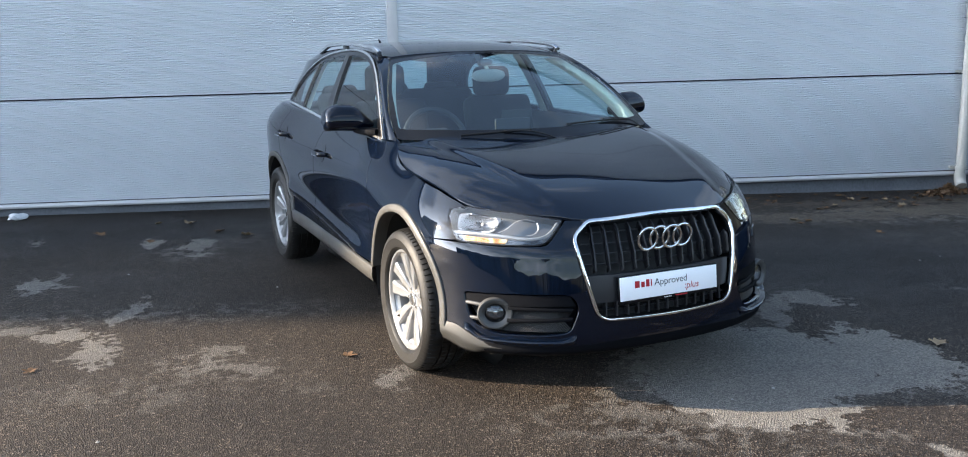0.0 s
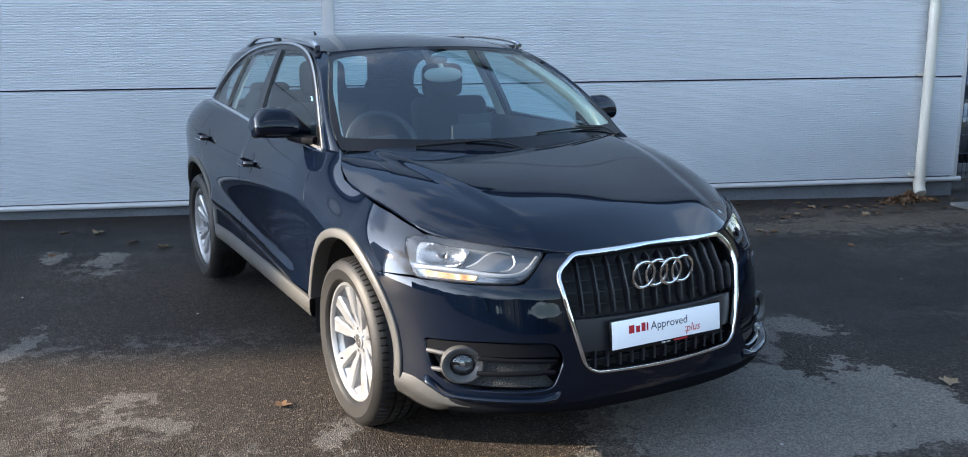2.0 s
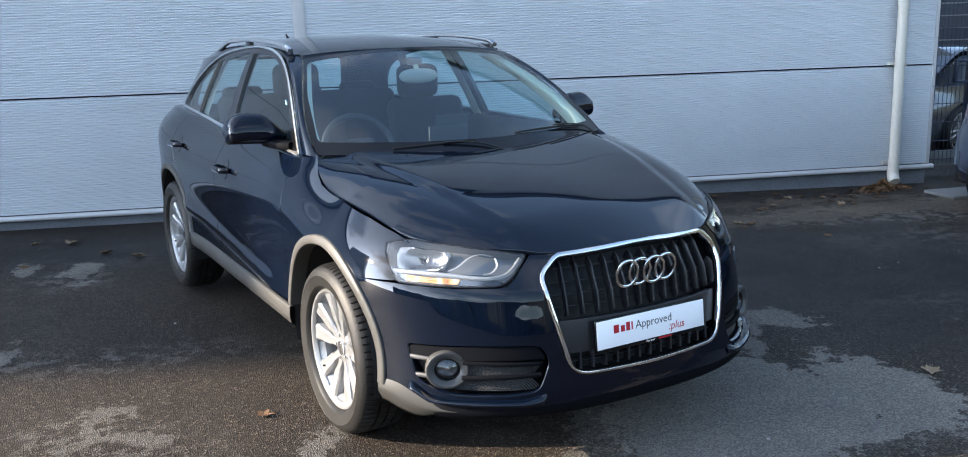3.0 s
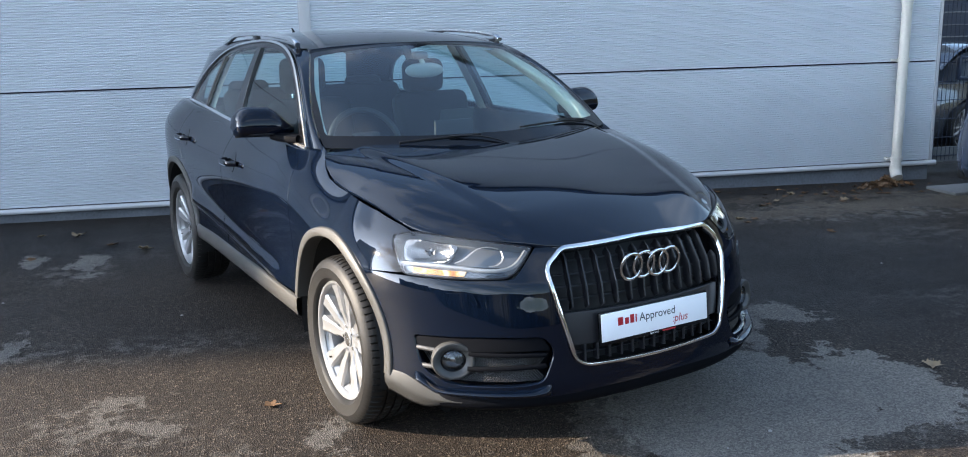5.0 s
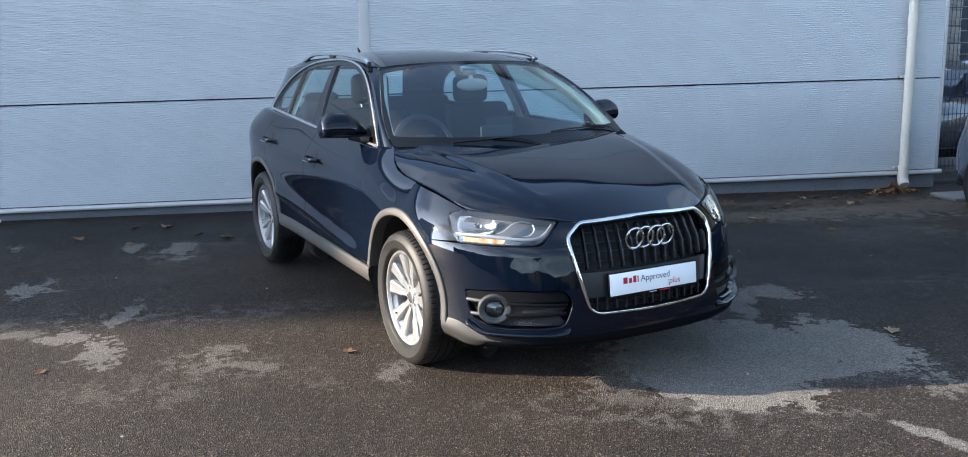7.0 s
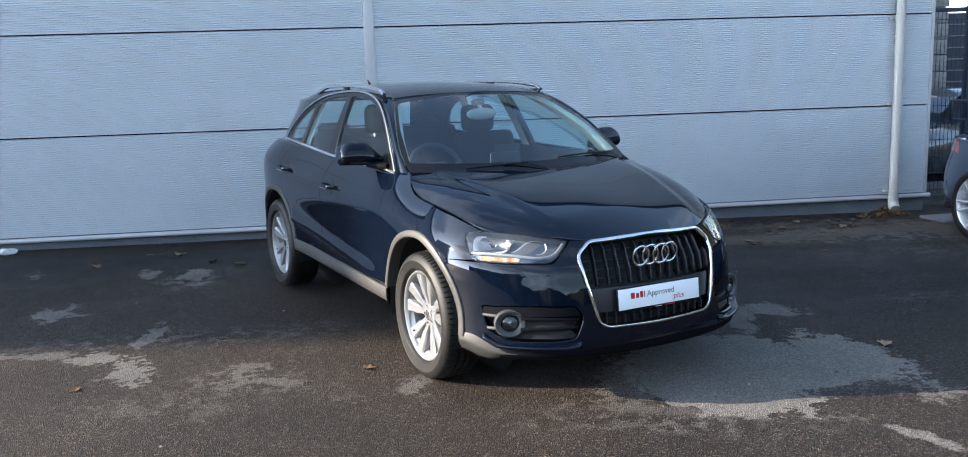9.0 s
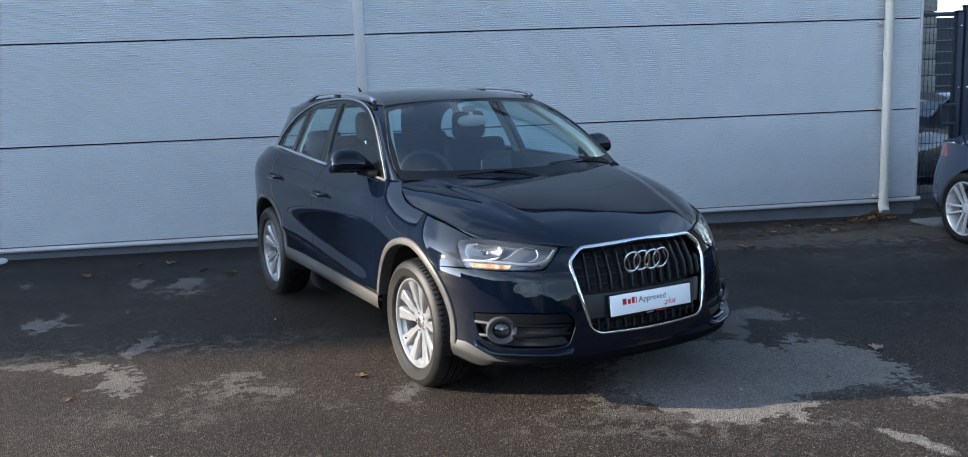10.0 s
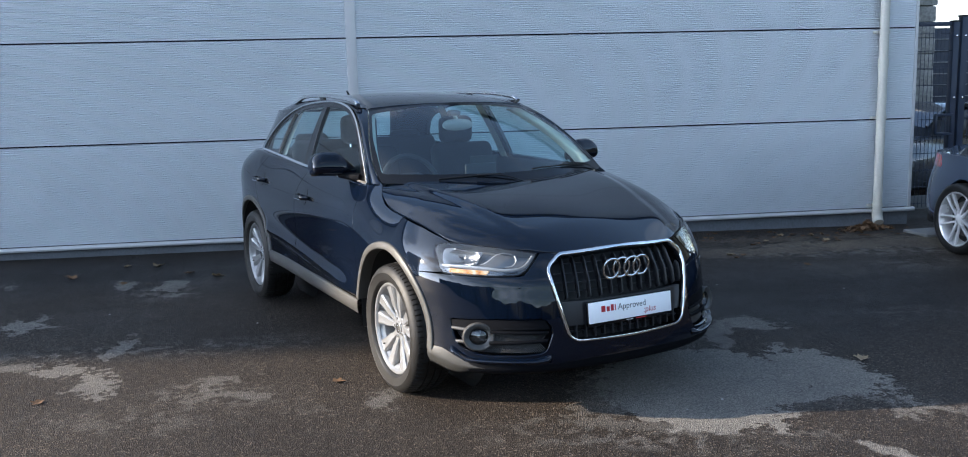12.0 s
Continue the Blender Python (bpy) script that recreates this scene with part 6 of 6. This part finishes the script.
def make_interior():
    for x, top in ((-0.36, 1.315), (0.40, 1.285)):
        seat = make_seat(x, 1.25, 0.64, 0.48)
        part("headrest", block((0.265, 0.10, 0.20), (x, 1.69, top), 0.050, 3, m=None), FABRIC, seat)
        for dx in (-0.06, 0.06):
            part("headrest_post", sweep("headrest_post", [(x + dx, 1.70, 1.22), (x + dx, 1.68, 1.12)], round_section(0.012, 0.012, 8), SATIN), SATIN, seat)
    rear = make_seat(0, 2.10, 0.66, 1.20, True)
    for x in (-0.40, 0.0, 0.40):
        part("headrest", block((0.26, 0.09, 0.13), (x, 2.60, 1.19), 0.04, 3), FABRIC, rear)
    rows = []
    for x in np.linspace(-0.72, 0.72, 40):
        y0 = 0.14 + 0.44 * x * x
        hump = 0.035 * math.exp(-((x + 0.36) / 0.16) ** 2)
        rows.append([(x, y0, 1.035), (x, y0 + 0.22, 1.045 + hump * 0.3), (x, 0.62 + 0.06 * abs(x), 1.020 + hump), (x, 0.74, 0.985 + hump), (x, 0.80, 0.90), (x, 0.76, 0.70), (x, 0.70, 0.45)])
    dash = part("dashboard", sheet("dashboard", rows, DASH), DASH, car, "black moulded dashboard")
    part("display_screen", block((0.22, 0.02, 0.12), (0.06, 0.70, 1.055), 0.008), DASH, dash)
    c, tilt = np.array((-0.345, 0.87, 1.000)), radians(24)
    up = np.array((0, math.sin(tilt), math.cos(tilt)))
    ring = [c + 0.185 * (math.cos(a) * np.array((1, 0, 0)) + math.sin(a) * up) for a in np.linspace(0, 2 * math.pi, 40, endpoint=False)]
    wheel = part("steering_wheel", sweep("steering_wheel", ring, round_section(0.030, 0.028, 10), DASH, closed=True, up=(0, -1, 0.4)), DASH, car)
    part("boss", block((0.15, 0.05, 0.13), tuple(c), 0.02), DASH, wheel)
    for a in (0, 180, 270):
        q = c + 0.17 * (math.cos(radians(a)) * np.array((1, 0, 0)) + math.sin(radians(a)) * up)
        part("wheel_spoke", sweep("wheel_spoke", [c, q], round_section(0.035, 0.02, 8), SATIN, up=(0, -1, 0.4)), SATIN, wheel)
    m = pose(0.032, 0.95, 1.350, 8, 0, -6)
    u = np.linspace(-0.995, 0.995, 25)
    shell = sweep("interior_mirror", [(0.105 * v, 0, 0) for v in u], round_section(0.046, 0.076, 16, 2.4), MIRROR_SHELL, scale=[(1 - abs(v) ** 2.8) ** 0.5 for v in u])
    shell.transform(m)
    mirror = part("interior_mirror", shell, MIRROR_SHELL, car, "pale rounded interior mirror")
    part("mirror_stem", sweep("mirror_stem", [(0.030, 0.95, 1.37), (0.02, 0.970, 1.42)], round_section(0.026, 0.026, 8), TRIM_LIGHT), TRIM_LIGHT, mirror)
    part("sensor_box", block((0.08, 0.06, 0.04), (0.02, 0.975, 1.425), 0.015), GREY_LAMP, mirror)
    for s in (-1, 1):
        rows = []
        for t in np.linspace(0.03, 1.0, 20):
            xe = float(screen_edge(t)) - 0.012
            a = screen_skin(s * xe, t) + (0, 0.012, -0.012)
            inner = screen_skin(s * (xe - (0.030 if s < 0 else 0.046)), t) + (0, 0.022, -0.020)
            b = inner + np.array((s * 0.030, 0.17, -0.005))
            rows.append([a, inner, inner + np.array((-s * 0.006, 0.02, -0.006)), (inner + b) / 2 + np.array((-s * 0.012, 0, -0.004)), b])
        part("pillar_lining", sheet("pillar_lining", rows, TRIM_LIGHT, flip=s > 0), TRIM_LIGHT, car, "pale pillar lining")
        y = np.linspace(1.0, 3.0, 24)
        rows = [[(s * 0.545, yy, float(roof_skin(0.545, yy)[2]) - 0.03), (s * 0.30, yy, float(roof_skin(0.30, yy)[2]) - 0.03), (0, yy, float(roof_skin(0, yy)[2]) - 0.03)] for yy in y]
        part("headlining", sheet("headlining", rows, TRIM_LIGHT, flip=s < 0), TRIM_LIGHT, car, "pale cloth headlining")
        for y0, y1, wide in ((1.585, 1.66, 0.10), (2.31, 2.40, 0.10)):
            rows = []
            for k in np.linspace(0, 1, 12):
                z = 1.04 + 0.42 * k
                yy = y0 + (0.09 if y0 < 2 else -0.04) * k
                x = float(glass_half(yy, z)) - 0.03
                rows.append([(s * x, yy - wide / 2, z), (s * (x - 0.015), yy, z), (s * x, yy + wide / 2, z)])
            part("pillar_lining", sheet("pillar_lining", rows, TRIM_LIGHT, flip=s < 0), TRIM_LIGHT, car, "pale pillar lining")
        lower = []
        for yy in np.linspace(0.55, 2.80, 20):
            x = float(glass_half(yy, 1.06)) - 0.045
            lower.append([(s * x, yy, 1.075), (s * (x - 0.03), yy, 1.02), (s * (x - 0.02), yy, 0.45)])
        part("door_lining", sheet("door_lining", lower, DASH, flip=s < 0), DASH, car)
    paper = part("paper_notice", block((0.20, 0.002, 0.10), (0, 0, 0), 0, m=pose(0.185, 0.90, 1.10, 20, 0, 2)), NOTICE, car, "grey card on the dashboard")


make_interior()

# ---- other cars, fence and yard ----
REAR_AXLE = -0.09


def make_parked_car(label, paint, m, rims):
    """A saloon with its driver's rear wheel at the frame's origin: x across, y backwards."""
    other = thing("parked_car", label, "car", m=m)
    mid_y, long, wide, x0, base = -1.33, 2.30, 0.915, 0.86, 2.78

    def hull(u, z):
        u, z = np.broadcast_arrays(np.asarray(u, float), np.asarray(z, float))
        psi = u / 1.5
        a = wide * (1 - 0.055 * ease((z - 0.62) / 0.30) - 0.05 * ease((0.40 - z) / 0.25))
        b = long * (1 - 0.035 * ease((z - 0.50) / 0.35) - 0.03 * ease((0.36 - z) / 0.2))
        s, c, n = np.abs(np.sin(psi)), np.abs(np.cos(psi)), 3.4
        r = ((c / a) ** n + (s / b) ** n) ** (-1 / n)
        return np.stack([x0 - r * np.cos(psi), mid_y + r * np.sin(psi), z], -1)

    def at(y):
        return 1.5 * math.atan2(y - mid_y, wide * 0.985)
    mid = (x0, mid_y, 0.5)
    for mirror in (False, True):
        def half(u, z, flip=mirror):
            q = hull(u, z)
            return q * (-1, 1, 1) + (2 * x0, 0, 0) if flip else q
        edge = 1.5 * math.pi / 2 - 0.001
        outline = [(-edge, 0.24)]
        for y in (-base, REAR_AXLE):
            arc = [(at(y + 0.375 * math.cos(radians(a))), 0.335 + 0.375 * math.sin(radians(a))) for a in np.linspace(194, -14, 30)]
            outline += arc
        outline += [(edge, 0.24), (edge, 0.90), (at(0.55), 0.915), (at(-0.4), 0.90), (at(-2.0), 0.865), (at(-3.0), 0.80), (-edge, 0.70)]
        me = patch("body_side", half, rounded(outline, 0.0, 0.05), paint, step=0.06, thick=0.03, out=mid)
        body = part("body_side", me, paint, other)
        lamp = rounded([(at(0.62), 0.775), (at(0.79), 0.78), (edge - 0.45, 0.80), (edge - 0.45, 0.90), (at(0.80), 0.895)], 0.02, 0.02)
        if not rims:
            part("tail_lamp", patch("tail_lamp", half, lamp, RED_LENS, step=0.04, lift=0.004, thick=0.01, out=mid), RED_LENS, other, "red tail lamp")
        strip = rounded([(at(0.50), 0.30), (at(0.86), 0.33), (at(0.885), 0.50), (at(0.86), 0.50), (at(0.82), 0.35), (at(0.50), 0.325)], 0.008, 0.02)
        part("bumper_edge", patch("bumper_edge", half, strip, paint, step=0.03, lift=0.010, thick=0.014, out=mid), paint, other)
    top = []
    for t in np.linspace(-0.995, 0.995, 50):
        y = mid_y + long * 0.966 * t
        w = wide * 0.945 * (1 - abs(t) ** 3.4) ** (1 / 3.4)
        z = 0.90 + 0.015 * t - 0.20 * float(ease((-0.55 - t) / 0.45)) - 0.03 * float(ease((-0.1 - t) / 0.4))
        top.append([(x0 + w * k, y, z + 0.055 * (1 - abs(k) ** 2.2)) for k in np.linspace(-1, 1, 15)])
    part("deck", sheet("deck", top, paint), paint, other)
    cabin = []
    for y, w, z in ((0.26, 0.54, 0.95), (0.10, 0.60, 1.08), (-0.10, 0.58, 1.24), (-0.35, 0.565, 1.365), (-0.9, 0.56, 1.40), (-1.4, 0.56, 1.375), (-1.75, 0.58, 1.26), (-2.1, 0.62, 1.08), (-2.45, 0.66, 0.93)):
        foot = 0.78 - 0.10 * abs((y + 0.9) / 1.6) ** 3
        cabin.append([(x0 - foot, y, 0.90), (x0 - (foot + w) / 2 - 0.02, y, (0.90 + z) / 2), (x0 - w, y, z - 0.03), (x0 - w * 0.6, y, z), (x0, y, z + 0.02), (x0 + w * 0.6, y, z), (x0 + w, y, z - 0.03), (x0 + (foot + w) / 2 + 0.02, y, (0.90 + z) / 2), (x0 + foot, y, 0.90)])
    part("glasshouse", sheet("glasshouse", cabin, GLOSS_BLACK, flip=True), GLOSS_BLACK, other, "dark windows")
    roof = [[(px, py, pz + 0.008) for px, py, pz in row[2:7]] for row in cabin[1:8]]
    part("roof", sheet("roof", roof, paint, flip=True), paint, other)
    for s in (-1, 1):
        rail = [(x0 + s * 0.575, 0.09, 1.08), (x0 + s * 0.590, -0.08, 1.22), (x0 + s * 0.585, -0.35, 1.352), (x0 + s * 0.58, -0.9, 1.385), (x0 + s * 0.58, -1.4, 1.36), (x0 + s * 0.61, -1.75, 1.24), (x0 + s * 0.70, -2.3, 0.97)]
        part("roof_edge", sweep("roof_edge", through_points(rail, 0.08), round_section(0.05, 0.04, 8), paint), paint, other)
        for y in (REAR_AXLE, -base):
            make_parked_wheel(other, (x0 + s * 0.80, y, 0.335), s, rims)
    part("underside", block((1.30, 4.1, 0.16), (x0, mid_y, 0.27), 0.03), DARK, other)
    part("inner", block((1.36, 3.9, 0.40), (x0, mid_y, 0.55), 0.05), DARK, other)
    return other


def make_parked_wheel(owner, at, s, rims):
    wheel = new("wheel")
    wheel.parent = owner
    wheel.matrix_local = Matrix.Translation(at) @ pose(0, 0, 0, 0, 0, 0 if s > 0 else 180)
    part("tyre", lathe("tyre", [(0.255, 0.085), (0.262, 0.102), (0.285, 0.112), (0.310, 0.108), (0.328, 0.090), (0.335, 0.060), (0.335, -0.09), (0.30, -0.11), (0.25, -0.09)], RUBBER, 64), RUBBER, wheel)
    rim = part("rim", lathe("rim", [(0.24, -0.08), (0.225, 0.0), (0.232, 0.06), (0.245, 0.080), (0.256, 0.090), (0.250, 0.096), (0.238, 0.088)], RIM_BRIGHT, 64), RIM_BRIGHT, wheel, "silver twin-spoke alloy rim")
    part("hub", lathe("hub", [(0.0, 0.070), (0.035, 0.070), (0.05, 0.062), (0.065, 0.05), (0.06, 0.0)], RIM_BRIGHT, 32), RIM_BRIGHT, rim)
    for side in (-1, 1):
        bar = sweep("spoke", through_points([(0.058, side * 0.022, 0.045), (0.068, side * 0.030, 0.11), (0.078, side * 0.038, 0.18), (0.086, side * 0.046, 0.243)], 0.02), round_section(0.024, 0.030, 8, 3), RIM_BRIGHT, up=(1, 0, 0))
        for k in range(5):
            part("spoke", bar, RIM_BRIGHT, rim).rotation_euler = (radians(26 + 72 * k), 0, 0)
    part("brake_disc", lathe("brake_disc", [(0.05, 0.0), (0.165, 0.0), (0.165, -0.02)], DISC, 40), DISC, wheel)
    part("backplate", lathe("backplate", [(0.0, -0.03), (0.225, -0.03), (0.225, -0.04)], DARK, 32), DARK, wheel)


TURN2 = math.degrees(math.atan2(ALONG.y, ALONG.x))
make_parked_car("blue-grey saloon parked with its tail near the wall", GREY_PAINT, pose(5.25, 0.93, -0.045, 0, 0, TURN2), 0)
make_parked_car("dark grey saloon parked behind the mesh fence", SHADOW_PAINT, pose(9.24, 3.70, -0.17, 0, 0, 88), 1)


def make_fence():
    """Dark welded-mesh panels between steel posts, closing the gap beside the building."""
    for x0, x1, y in ((9.86, 10.56, 0.5), (10.80, 13.20, 0.5)):
        fence = thing("mesh_fence", "dark grey welded mesh fence panel beside the building", "fence", "yard fence", m=WALL)
        up = sweep("upright_wire", [(0, 0, -0.10), (0, 0, 2.06)], round_section(0.007, 0.007, 6), FENCE, up=(0, 1, 0))
        for x in np.arange(x0 + 0.03, x1, 0.05):
            part("upright_wire", up, FENCE, fence).location = (float(x), y, 0)
        for z in np.arange(-0.05, 2.06, 0.20):
            for dy in (-0.007, 0.007):
                part("level_wire", sweep("level_wire", [(x0, y + dy, z), (x1, y + dy, z)], round_section(0.008, 0.008, 6), FENCE), FENCE, fence)
        part("top_rail", block((x1 - x0, 0.03, 0.05), ((x0 + x1) / 2, y, 2.06), 0.004), FENCE, fence)
        part("kick_board", block((x1 - x0, 0.03, 0.16), ((x0 + x1) / 2, y + 0.03, -0.04), 0.004), CONCRETE, fence)
    for x, w, top in ((10.605, 0.075, 2.08), (10.715, 0.085, 2.14)):
        post = thing("fence_post", "dark grey steel fence post with bolts", "post", "yard fence", m=WALL)
        part("upright", block((w, 0.08, top + 0.2), (x, 0.5, (top - 0.2) / 2), 0.006), FENCE, post)
        if w < 0.08:
            for a, b in (((-0.125, 0.0), (0.22, 0.03)), ((-0.125, 0.0), (0.22, -0.19)), ((-0.235, 0.0), (0.03, -0.08)), ((-0.035, 0.0), (0.03, -0.08))):
                part("latch_frame", block((b[0] if b[0] > 0.1 else 0.028, 0.05, 0.03 if b[0] > 0.1 else 0.22), (x + a[0] + 0.01, 0.45, 0.97 + b[1]), 0.004), FENCE, post)
        part("cap", block((w + 0.012, 0.092, 0.02), (x, 0.5, top + 0.01), 0.004), BLACK, post)
        for z in (0.45, 1.20, 1.92):
            part("bolt", lathe("bolt", [(0.0, -0.012), (0.012, -0.010), (0.014, 0.0)], SATIN, 10, "y"), SATIN, post).location = (x, 0.458, z)


make_fence()


def make_stone_pier():
    """A rough stone pier beyond the fence, block upon block."""
    rng = random.Random(4)
    pier = thing("stone_pier", "rough grey stone pier beyond the fence", "pier", m=WALL)
    part("core", block((0.95, 1.0, 4.6), (13.20, 6.05, 2.1), 0), PLINTH, pier)
    shapes = [block((w, 1.06, 0.262), (0, 0, 0), 0.010) for w in (0.326, 0.334, 0.340)]
    meshes = []
    for bm in shapes:
        me = bpy.data.meshes.new("stone")
        bm.to_mesh(me)
        bm.free()
        me.materials.append(STONE)
        meshes.append(me)
    for k in range(16):
        for j in range(3):
            ob = part("stone", rng.choice(meshes), STONE, pier)
            ob.location = (12.85 + 0.345 * j + rng.uniform(-0.004, 0.004), 6.0 + rng.uniform(-0.02, 0.02), 0.05 + 0.275 * k)


make_stone_pier()


def make_slat_gate():
    gate = thing("slatted_gate", "dark gate with pale level slats beyond the fence", "gate", m=WALL)
    part("leaf", block((1.5, 0.05, 2.90), (14.83, 6.4, 0.875), 0.004), FENCE, gate)
    for k in range(8):
        part("slat", block((1.5, 0.03, 0.020), (14.83, 6.36, 0.65 + 0.21 * k), 0.003), SLAT, gate)


make_slat_gate()


def make_drain():
    cover = tagged(new("drain_cover"), "flat pale concrete cover set in the asphalt", "cover")
    part("slab", block((0.62, 0.40, 0.03), (0, 0, 0), 0.006), CONCRETE, cover)
    cover.matrix_world = WALL @ pose(9.72, -0.72, -0.182, 0, 0, 4)


make_drain()


# ---- leaves and litter ----
def leaf_mesh(name, material, seed):
    """A curled, lobed dead leaf about ten centimetres long."""
    rng = random.Random(seed)
    n = 26
    rim = []
    for k in range(n):
        a = 2 * math.pi * k / n
        r = 0.040 * (1 + 0.42 * math.cos(5 * a) * (0.6 + 0.4 * math.cos(a))) * rng.uniform(0.88, 1.10)
        rim.append((r * math.cos(a) * 1.15, r * math.sin(a)))
    curl = rng.uniform(0.25, 0.6)
    verts = [(0, 0, 0.004)]
    for ring in (0.5, 1.0):
        for x, y in rim:
            verts.append((x * ring, y * ring, 0.004 + curl * ring * (abs(y) * 0.9 + 0.4 * abs(x)) * rng.uniform(0.7, 1.2)))
    faces = [(0, 1 + k, 1 + (k + 1) % n) for k in range(n)]
    faces += [(1 + k, 1 + n + k, 1 + n + (k + 1) % n, 1 + (k + 1) % n) for k in range(n)]
    b = len(verts)
    verts += [(-0.035, -0.001, 0.008), (-0.035, 0.001, 0.008), (-0.085, 0.0012, 0.014), (-0.085, -0.0012, 0.014)]
    faces.append((b, b + 1, b + 2, b + 3))
    return fill(name, verts, faces, material)


def lie(x, y):
    return -0.0085 * min(max(0, y - 0.5), 8) - 0.008 * min(max(0, x - 1.5), 8)


LEAVES = [leaf_mesh("leaf", LEAF, k) for k in range(4)] + [leaf_mesh("leaf", LEAF_PALE, 9)]


def make_leaves():
    rng = random.Random(11)
    spots = [(-1.09, 0.29, 0.68, 0), (1.62, -0.96, 0.95, 4), (-2.55, 0.82, 0.7, 1), (-2.07, 4.43, 1.2, 0), (-1.70, 3.90, 0.8, 1), (-0.94, 3.76, 1.1, 4), (-1.30, 4.58, 1.2, 4), (-1.12, 4.05, 0.9, 0), (-1.55, 4.75, 0.7, 4)]
    spots += [(3.42, 1.93, 1.2, 4), (3.52, 1.86, 1.0, 0), (3.36, 1.80, 0.9, 2), (3.62, 1.20, 0.9, 0), (4.13, 2.28, 1.1, 1), (4.02, 2.24, 1.0, 0), (4.30, 2.33, 0.9, 4), (4.94, 1.96, 1.1, 0), (4.84, 2.02, 1.2, 4), (4.76, 1.98, 1.0, 2), (4.97, 2.34, 1.0, 4), (4.86, 2.49, 1.1, 0), (4.70, 2.52, 1.2, 4), (5.15, 2.35, 0.9, 1), (5.30, 2.28, 0.8, 2), (5.05, 2.08, 1.0, 3), (4.90, 2.20, 0.9, 1)]
    for x, y, size, kind in spots:
        ob = tagged(new("leaf", LEAVES[kind]), "curled brown dead leaf lying on the asphalt", "leaf", "fallen leaves")
        ob.matrix_world = Matrix.Translation((x, y, lie(x, y))) @ pose(0, 0, 0, rng.uniform(-8, 8), rng.uniform(-8, 8), rng.uniform(0, 360)) @ Matrix.Scale(size * (0.72 if x > 2.5 else 1.0), 4)
    bits, faces = [], []
    for k in range(330):
        a, r = rng.uniform(0, 2 * math.pi), abs(rng.gauss(0, 0.20))
        x, y = 5.86 + 0.92 * r * math.cos(a), 2.34 + 0.42 * r * math.sin(a)
        h = max(0, 0.09 - 0.35 * r) * rng.random()
        m = Matrix.Translation((x, y, lie(x, y) + h)) @ pose(0, 0, 0, rng.uniform(-50, 50), rng.uniform(-50, 50), rng.uniform(0, 360)) @ Matrix.Scale(rng.uniform(0.32, 0.60), 4)
        src = LEAVES[rng.randrange(5)]
        base = len(bits)
        bits += [m @ v.co for v in src.vertices]
        faces += [tuple(i + base for i in f.vertices) for f in src.polygons]
    for k in range(90):
        x = 6.3 - 3.2 * rng.random() ** 1.3
        y = 5.8945 - 0.391 * (x + 2.5865) - rng.uniform(0.08, 0.75)
        m = Matrix.Translation((x, y, lie(x, y))) @ pose(0, 0, 0, rng.uniform(-12, 12), rng.uniform(-12, 12), rng.uniform(0, 360)) @ Matrix.Scale(rng.uniform(0.25, 0.6), 4)
        src = LEAVES[rng.randrange(5)]
        base = len(bits)
        bits += [m @ v.co for v in src.vertices]
        faces += [tuple(i + base for i in f.vertices) for f in src.polygons]
    tagged(new("leaf_litter", fill("leaf_litter", bits, faces, LEAF)), "heap of brown dead leaves at the foot of the downpipe", "leaves", kind="stuff")


make_leaves()


def make_litter():
    rng = random.Random(5)
    for x, y, size in ((-2.74, 5.72, 0.09),):
        bm = bmesh.new()
        bmesh.ops.create_icosphere(bm, subdivisions=2, radius=size)
        for v in bm.verts:
            v.co = Vector((v.co.x, v.co.y * 0.6, v.co.z * 0.42)) * rng.uniform(0.75, 1.2)
        me = bpy.data.meshes.new("paper_litter")
        bm.to_mesh(me)
        bm.free()
        me.materials.append(LITTER)
        ob = tagged(new("paper_litter", me), "crumpled white paper lying at the wall's foot", "litter")
        ob.location = (x, y, lie(x, y) + 0.03)
    bits, faces = [], []
    for k in range(46):
        x, y = rng.uniform(-3, 5), rng.uniform(-2, 4.5)
        if -1.0 < x < 1.0 and -1.0 < y < 3.5:
            continue
        r = rng.uniform(0.004, 0.011)
        base = len(bits)
        bits += [(x + r, y, lie(x, y)), (x, y + r, lie(x, y)), (x - r, y, lie(x, y)), (x, y - r, lie(x, y)), (x, y, lie(x, y) + r * 0.8)]
        faces += [(base + i, base + (i + 1) % 4, base + 4) for i in range(4)]
    tagged(new("grit", fill("grit", bits, faces, STONE)), "scattered grey chips of grit on the asphalt", "grit", kind="stuff")


make_litter()
